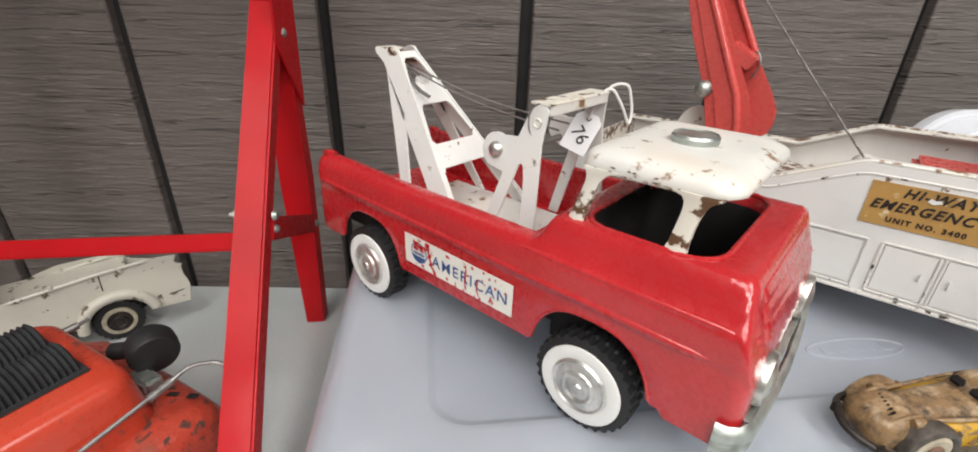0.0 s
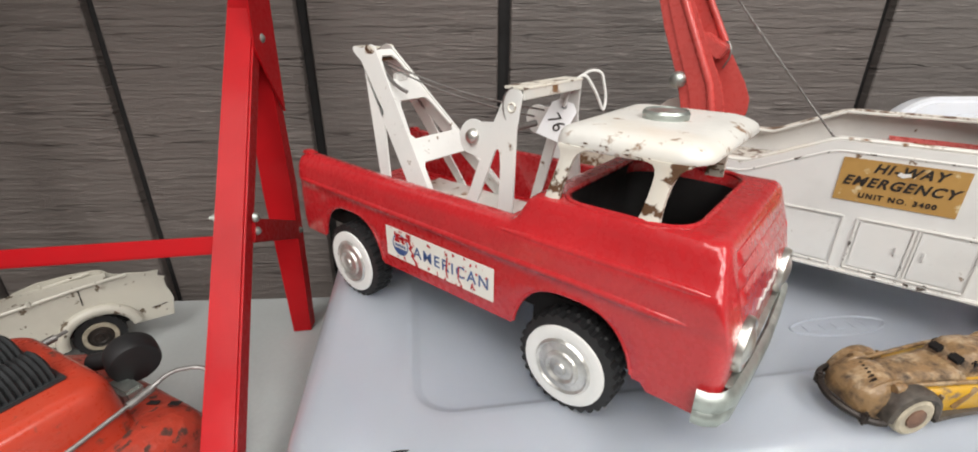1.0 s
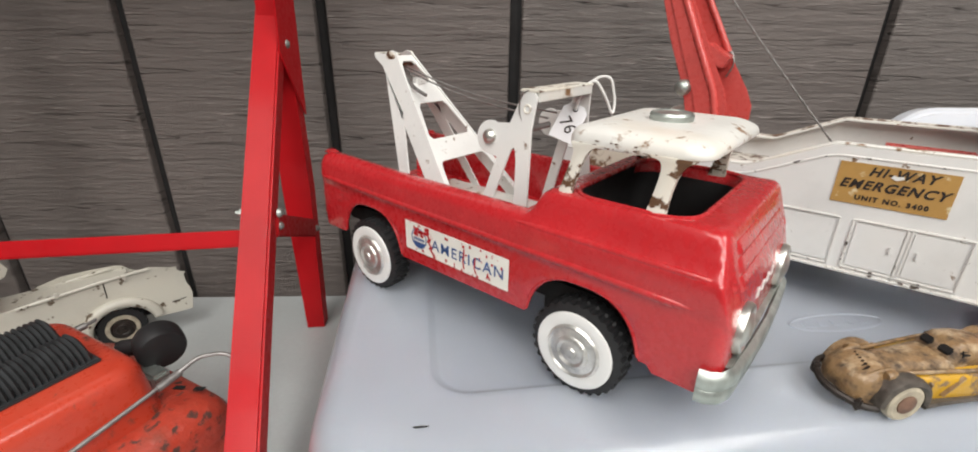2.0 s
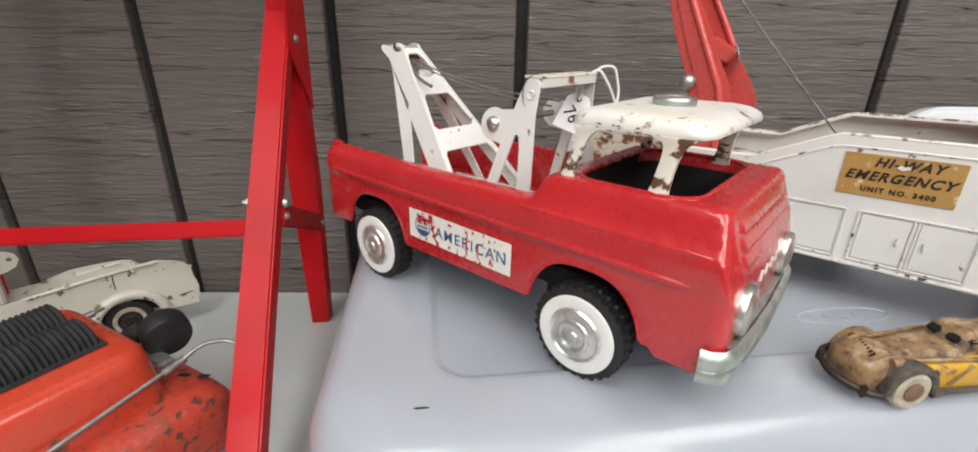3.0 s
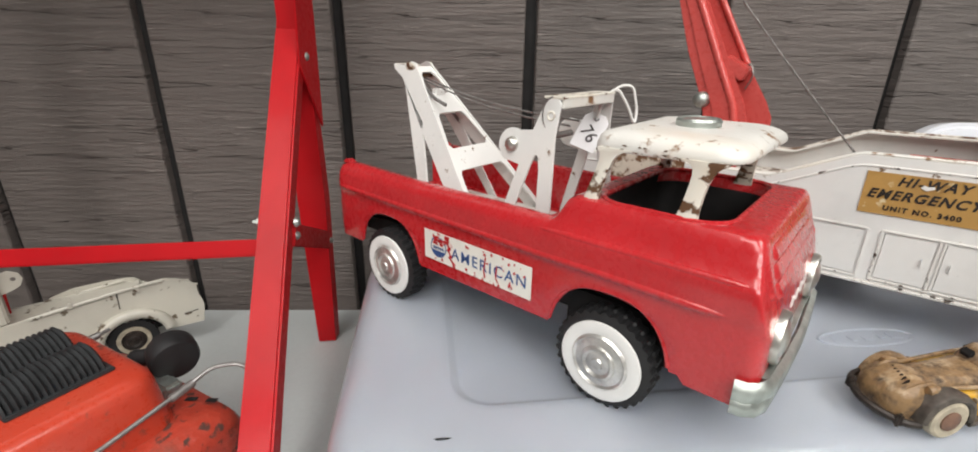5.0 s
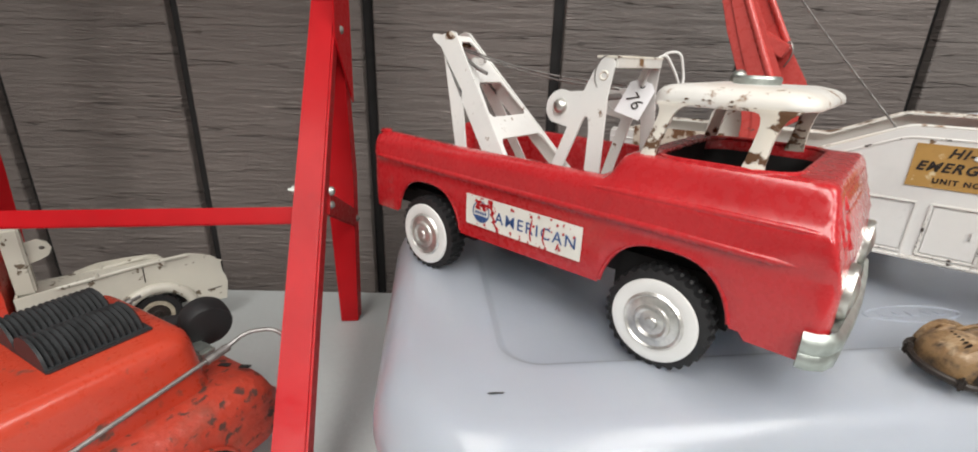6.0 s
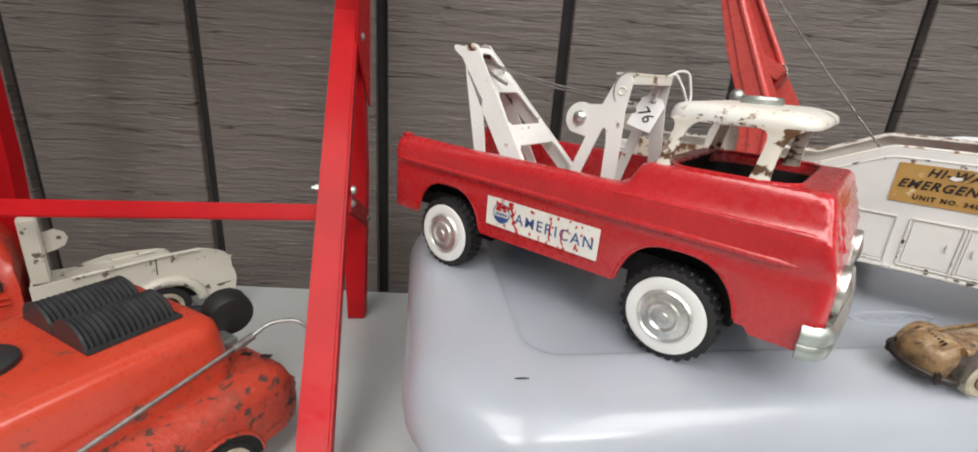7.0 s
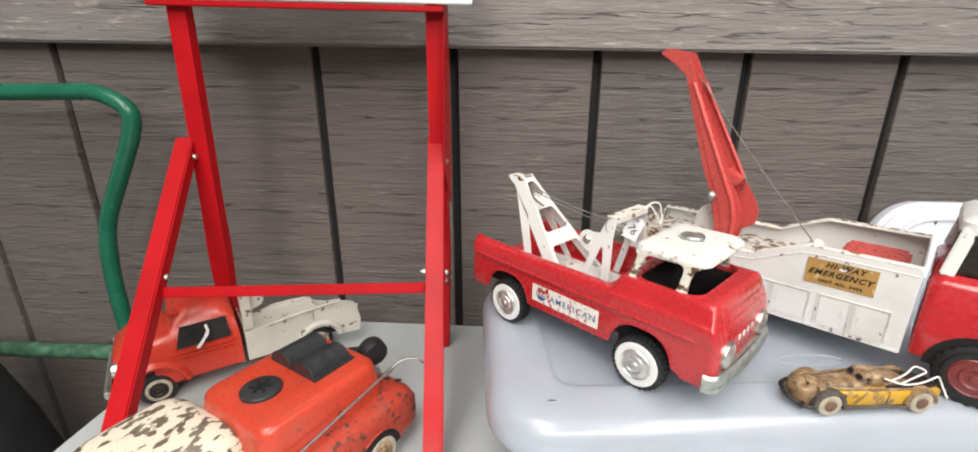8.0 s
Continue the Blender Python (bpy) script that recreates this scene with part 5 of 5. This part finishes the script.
part("hood", loft([hood_ring(0.055, -0.004, 0.016), hood_ring(0.075, -0.001, 0.016), hood_ring(0.095, 0.001, 0.016), hood_ring(0.1010, 0.0025, 0.0155), hood_ring(0.1040, 0.0055, 0.0145), hood_ring(0.1050, 0.010, 0.012), hood_ring(0.1056, 0.03, 0.006)]), ORANGE, oran)
vent = part("vent_plate", box((0.0495, 0.071, 0.0025), (0.0915, 0.0565, 0.1062), 0.0008), GREYPLASTIC, oran, "dark grey twin ribbed vent")
for cy in (0.0395, 0.0735):
    rows = []
    n = 15
    for i in range(n * 2 + 1):
        x = 0.0695 + 0.044 * i / (n * 2)
        r = 0.0166 if i % 2 else 0.0142
        rows.append([(x, cy - r * math.cos(a), 0.1065 + r * 0.80 * math.sin(a)) for a in frange(0, math.pi, 12)])
    part("vent_hump", loft(rows), VENTBLACK, vent, smooth=25)
    part("vent_end", plate([(cy - 0.0166 * math.cos(a), 0.1065 + 0.0138 * math.sin(a)) for a in frange(0, math.pi, 12)], 0.0016, m=Matrix.Translation((0.0685, 0, 0)) @ pose(0, 0, 0, 0, 0, 90)), GREYPLASTIC, vent)
capd = part("fuel_cap", lathe([(0.0, 0.0042), (0.0168, 0.0042), (0.0185, 0.003), (0.0188, 0.0)], 32, Matrix.Translation((0.033, 0.054, 0.1052)) @ pose(0, 0, 0, 90)), GREYPLASTIC, oran)
for a in (15, 75, 135):
    part("cap_grip", box((0.021, 0.0032, 0.002), (0.033, 0.054, 0.1102), 0.0008, m=pose(0, 0, 0, 0, 0, a)), RUBBER, capd)
spare = part("spare_wheel", lathe([(0, -0.0088), (0.0112, -0.0092), (0.0140, -0.0084), (0.0150, -0.0064), (0.0153, 0.0), (0.0150, 0.0064), (0.0140, 0.0084), (0.0112, 0.0092), (0, 0.0088)], 32, Matrix.Translation((0.1545, 0.038, 0.0862)) @ pose(0, 0, 0, 8, 0, -18)), RUBBER, oran, "fat black rubber wheel")
part("spare_hub", tube([(0.150, 0.052, 0.083), (0.143, 0.066, 0.080)], 0.006, 14), RUBBER, spare)
part("bracket", box((0.012, 0.022, 0.010), (0.142, 0.030, 0.072), 0.002), ZINC, oran)
for s in (-1, 1):
    fy = (lambda y: y) if s < 0 else (lambda y: 0.105 - y)
    part("handle_rod", tube(rounded([(0.004, fy(0.012), 0.079), (-0.004, fy(-0.008), 0.074), (0.006, fy(-0.012), 0.0735), (0.142, fy(-0.003), 0.0862)] + ([(0.153, fy(-0.008), 0.0935), (0.163, fy(-0.021), 0.0945), (0.167, fy(-0.027), 0.088)] if s < 0 else [(0.150, fy(-0.004), 0.0868)]), 0.008), 0.0014, 8), STEEL, oran)
    part("rod_ferrule", tube([(0.128, fy(-0.0040), 0.0848), (0.143, fy(-0.0030), 0.0863)], 0.0026, 10), STEEL, oran)
# near-black tiles stand for the shaded slot holes
for q in ((0.146, 0.010), (0.152, -0.002)):
    part("slot", box((0.0045, 0.007, 0.0006), (q[0], q[1], 0.0664 - 12 * (q[0] - 0.146) * 0.009), 0.0002, m=pose(0, 0, 0, 0, 12, 25)), DARK, oran)

# ---- red and cream truck behind ----
rtruck = thing("toy_truck", pose(-0.335, -0.105, TABLE_Z, 0, 0, 218.9), "old red toy truck with chipped cream bed, on the table", "toy truck")
RD = 0.098
NEAR = [(0.003, 0.020), (0.0, 0.038), (0.001, 0.045), (0.003, 0.050), (0.0035, 0.060), (0.0015, 0.062), (0.006, 0.0640), (0.009, 0.0680), (0.018, 0.0722), (0.030, 0.0760), (0.06, 0.0748), (0.10, 0.0712), (0.148, 0.0658), (0.152, 0.0655), (0.152, 0.024), (0.092, 0.024)] + [(0.062 + 0.026 * math.cos(a), 0.022 + 0.026 * math.sin(a)) for a in frange(0, math.pi, 10)] + [(0.034, 0.022)]
FAR = [(0.003, 0.020), (0.0, 0.028), (0.025, 0.031), (0.040, 0.037), (0.048, 0.0445), (0.055, 0.0470), (0.075, 0.0485), (0.100, 0.0485), (0.118, 0.044), (0.130, 0.036), (0.140, 0.033), (0.152, 0.033), (0.152, 0.024)]
for yy, ol in ((0.0, NEAR), (-RD, FAR)):
    pn = part("bed_side", plate(ol, 0.0016, bev=0.0003, m=Matrix.Translation((0, yy - 0.0008, 0))), CREAM, rtruck)
    part("moulding", tube(rounded([(0.030 if yy == 0 else 0.058, yy + 0.001, 0.0745 - (0.030 if yy < 0 else 0)), (0.06, yy + 0.001, 0.0738 - (0.029 if yy < 0 else 0)), (0.125, yy + 0.001, 0.0675 - (0.029 if yy < 0 else 0))], 0.02), 0.0017, 8), CREAM, pn)
    if yy == 0.0:
        part("arch_flare", tube([(0.060 + 0.0285 * math.cos(a), yy + 0.0030, 0.022 + 0.0265 * math.sin(a)) for a in frange(radians(-5), radians(170), 20)], 0.0048, 10), CREAM, pn)
        # black sheet added behind the arch to give its shade
        part("arch_shade_backing", plate([(0.061 + 0.028 * math.cos(a), 0.020 + 0.0275 * math.sin(a)) for a in frange(0, math.pi, 16)], 0.0012, m=Matrix.Translation((0, yy - 0.0150, 0))), DARK, pn)
        part("side_seam", bar((0.0660, yy + 0.0006, 0.0560), (0.0655, yy + 0.0006, 0.0725), 0.0010, 0.0012, (1, 0, 0), 0.0002), BROWNBLACK, pn)
        part("tail_seam", bar((0.0060, yy + 0.0006, 0.0345), (0.0190, yy + 0.0006, 0.0335), 0.0009, 0.0012, (0, 0, 1), 0.0002), BROWNBLACK, pn)
    for xs in (0.05, 0.098):
        part("stake_clip", box((0.003, 0.003, 0.006), (xs, yy + 0.002, 0.0718 - (0.0285 if yy < 0 else 0)), 0.0006), CREAM, pn)
part("bed_floor", box((0.104, RD - 0.002, 0.0016), (0.098, -RD / 2, 0.0410)), CREAM, rtruck)
part("headboard", box((0.0016, RD - 0.002, 0.04), (0.151, -RD / 2, 0.0446)), CREAM, rtruck)
part("mast", box((0.013, 0.014, 0.058), (0.1445, -0.016, 0.092), 0.0015), CREAM, rtruck)
part("mast_lug", plate([(0.138, 0.088), (0.138, 0.106), (0.130, 0.108), (0.124, 0.1045), (0.122, 0.099), (0.125, 0.093), (0.131, 0.090)], 0.0016, holes=[[(0.128 + 0.002 * math.cos(a), 0.100 + 0.002 * math.sin(a)) for a in frange(0, 2 * math.pi * 0.875, 7)]], m=Matrix.Translation((0, -0.0165, 0))), CREAM, rtruck)
secs = []
for x, zt, ins, tum in ((0.157, 0.070, 0.002, 0.0), (0.159, 0.093, 0.004, 0.010), (0.165, 0.105, 0.006, 0.014), (0.178, 0.1105, 0.006, 0.016), (0.200, 0.1115, 0.006, 0.016), (0.217, 0.108, 0.006, 0.014), (0.226, 0.098, 0.005, 0.010), (0.231, 0.087, 0.004, 0.004), (0.250, 0.084, 0.005, 0.002), (0.275, 0.080, 0.009, 0.002), (0.287, 0.072, 0.014, 0.002), (0.292, 0.058, 0.020, 0.0)):
    h = RD / 2 + 0.004 - ins
    half = [(h, 0.024), (h, 0.045), (h - 0.001, min(0.062, zt - 0.006)), (h - 0.003 - tum * 0.4, zt - (zt - 0.058) * 0.35), (h - 0.005 - tum, zt - 0.004), (h - 0.014 - tum, zt), (0, zt + 0.0008)]
    secs.append([(x, -RD / 2 - y, z) for y, z in half] + [(x, -RD / 2 + y, z) for y, z in half[-2::-1]])
part("cab", loft(secs), CABRED, rtruck, "worn red cab", smooth=50)
for s in (-1, 1):
    win = [[(x, -RD / 2 + s * (w + e), z) for x, w, z in ((0.167, 0.0445, 0.0665), (0.226, 0.0445, 0.0665), (0.219, 0.0355, 0.0905), (0.169, 0.0355, 0.0905))] for e in (-0.004, 0.0040)]
    part("side_window", loft(win), DARK, rtruck)
    part("fender", loft([[(0.252 + (0.030 + dr) * math.cos(a), -RD / 2 + s * yy, 0.022 + (0.028 + dr) * math.sin(a)) for dr, yy in ((0, 0.034), (0.006, 0.036), (0.007, 0.048), (0.003, 0.0535), (0, 0.0535), (-0.002, 0.05))] for a in frange(radians(0), radians(175), 14)]), CABRED, rtruck)
    # black plate stands for the shade inside the fender
    part("fender_shade_plate", plate([(0.252 + 0.0295 * math.cos(a), 0.021 + 0.0275 * math.sin(a)) for a in frange(0, math.pi, 14)], 0.003, m=Matrix.Translation((0, -RD / 2 + s * 0.0462 - 0.0015, 0))), DARK, rtruck)
    part("headlight", lathe([(0.009, 0.004), (0.0098, 0.0), (0.0085, -0.003), (0.004, -0.005), (0, -0.0055)], 20, Matrix.Translation((0.288, -RD / 2 + s * 0.037, 0.056)) @ pose(0, 0, 0, 0, 0, 90)), CHROME, rtruck)
    for wx in (0.062, 0.252):
        # hubs are coloured dark for the shade under the arches
        wheel(rtruck, wx, -RD / 2 + s * 0.043, 0.0205, 0.0205, 0.012, s, OLDRUBBER, BROWNBLACK, 24, (0.48, 0.68))
part("bumper", box((0.006, 0.104, 0.011), (0.2985, -RD / 2, 0.034), 0.002), ZINC, rtruck, "dull zinc bumper")
part("roof_visor", box((0.012, 0.06, 0.003), (0.2225, -RD / 2, 0.1045), 0.001), CABRED, rtruck)
for zz in (0.060, 0.055):
    part("hood_line", tube([(0.165, 0.0012 - 0.0016, zz), (0.235, 0.0012 - 0.0016, zz)], 0.001, 6), CABRED, rtruck)
part("tag_ribbon", tube(rounded([(0.192, -0.004, 0.088), (0.190, 0.003, 0.080), (0.198, 0.004, 0.072), (0.206, 0.004, 0.062), (0.198, 0.004, 0.070), (0.190, 0.002, 0.084)], 0.006), 0.0016, 6), STRING, rtruck, "pale string tag loop")

# ---- flecked block ----
block = thing("speckled_box", pose(-0.403, -0.412, TABLE_Z, 0, 0, -24.0), "cream box with brown flecks and rounded corners, on the table", "box")


def block_ring(z, inset, r):
    return [(x, y, z) for x, y in ring_points(0, 0, 0.122 - 2 * inset, 0.104 - 2 * inset, r, 6)]


part("case", loft([block_ring(0.0, 0.006, 0.018), block_ring(0.004, 0.001, 0.022), block_ring(0.07, 0.0, 0.024), block_ring(0.083, 0.002, 0.024), block_ring(0.090, 0.007, 0.022), block_ring(0.0945, 0.015, 0.018), block_ring(0.0965, 0.028, 0.012)]), SPECKLE, block)

# ---- tub lid leaning at the wall ----
lid2 = thing("plastic_lid", pose(0.36, -0.115, TABLE_Z, -8, 0, 0), "milky white plastic lid standing on edge against the wall", "lid")
ol = [(x, y) for x, y in ring_points(0.23, 0.113, 0.46, 0.230, 0.058, 10)]
part("panel", bevel_all(plate(ol, 0.024), 0.006, 3, 50), TUBWHITE, lid2)
part("rim", tube([(0.23 + (x - 0.23) * 0.90, -0.0005, 0.113 + (z - 0.113) * 0.82) for x, z in ol + ol[:1]], 0.0035, 8, False), TUBWHITE, lid2)
part("badge", plate([(0.072, 0.205), (0.0745, 0.211), (0.077, 0.205), (0.0745, 0.199)], 0.0006, m=Matrix.Translation((0, -0.0006, 0))), INK, lid2)

# ---- green tubular frame and dark bag beside the table ----
cart = thing("hand_cart_frame", pose(-0.735, -0.08, 0), "green powder coated steel tube cart frame beside the table", "hand cart")
gp = [(-0.36, 0, 0.012), (-0.36, 0, 1.108), (-0.10, 0, 1.108), (0.055, 0, 1.110), (0.096, 0, 1.085), (0.086, 0, 1.050), (0.010, 0, 0.915), (-0.002, 0, 0.83), (0.0, 0, 0.012)]
part("tube", tube(rounded(gp, 0.04, 8), 0.0115, 16), GREEN, cart)
part("cross_tube", tube([(-0.35, 0.0, 0.687), (-0.01, 0.0, 0.692)], 0.0125, 16), GREENDIRTY, cart, "scuffed green cross tube")
bag = thing("canvas_bag", pose(-0.94, -0.19, 0, 0, 0, 12), "tall slumped black canvas bag on the floor", "bag")
part("sack", loft([[(x + 0.02 * math.sin(7 * z), y, z) for x, y in ring_points(0, 0, w, d, min(w, d) * 0.4)] for z, w, d in ((0.0, 0.2, 0.14), (0.03, 0.25, 0.18), (0.4, 0.24, 0.17), (0.62, 0.2, 0.14), (0.74, 0.14, 0.09), (0.78, 0.06, 0.03))]), BLACKCLOTH, bag)
carton = thing("carton", pose(-1.02, -0.42, 0, 0, 0, 20), "tan cardboard carton on the floor", "carton")
part("case", box((0.26, 0.2, 0.42), (0, 0, 0.21), 0.004), TAN, carton)
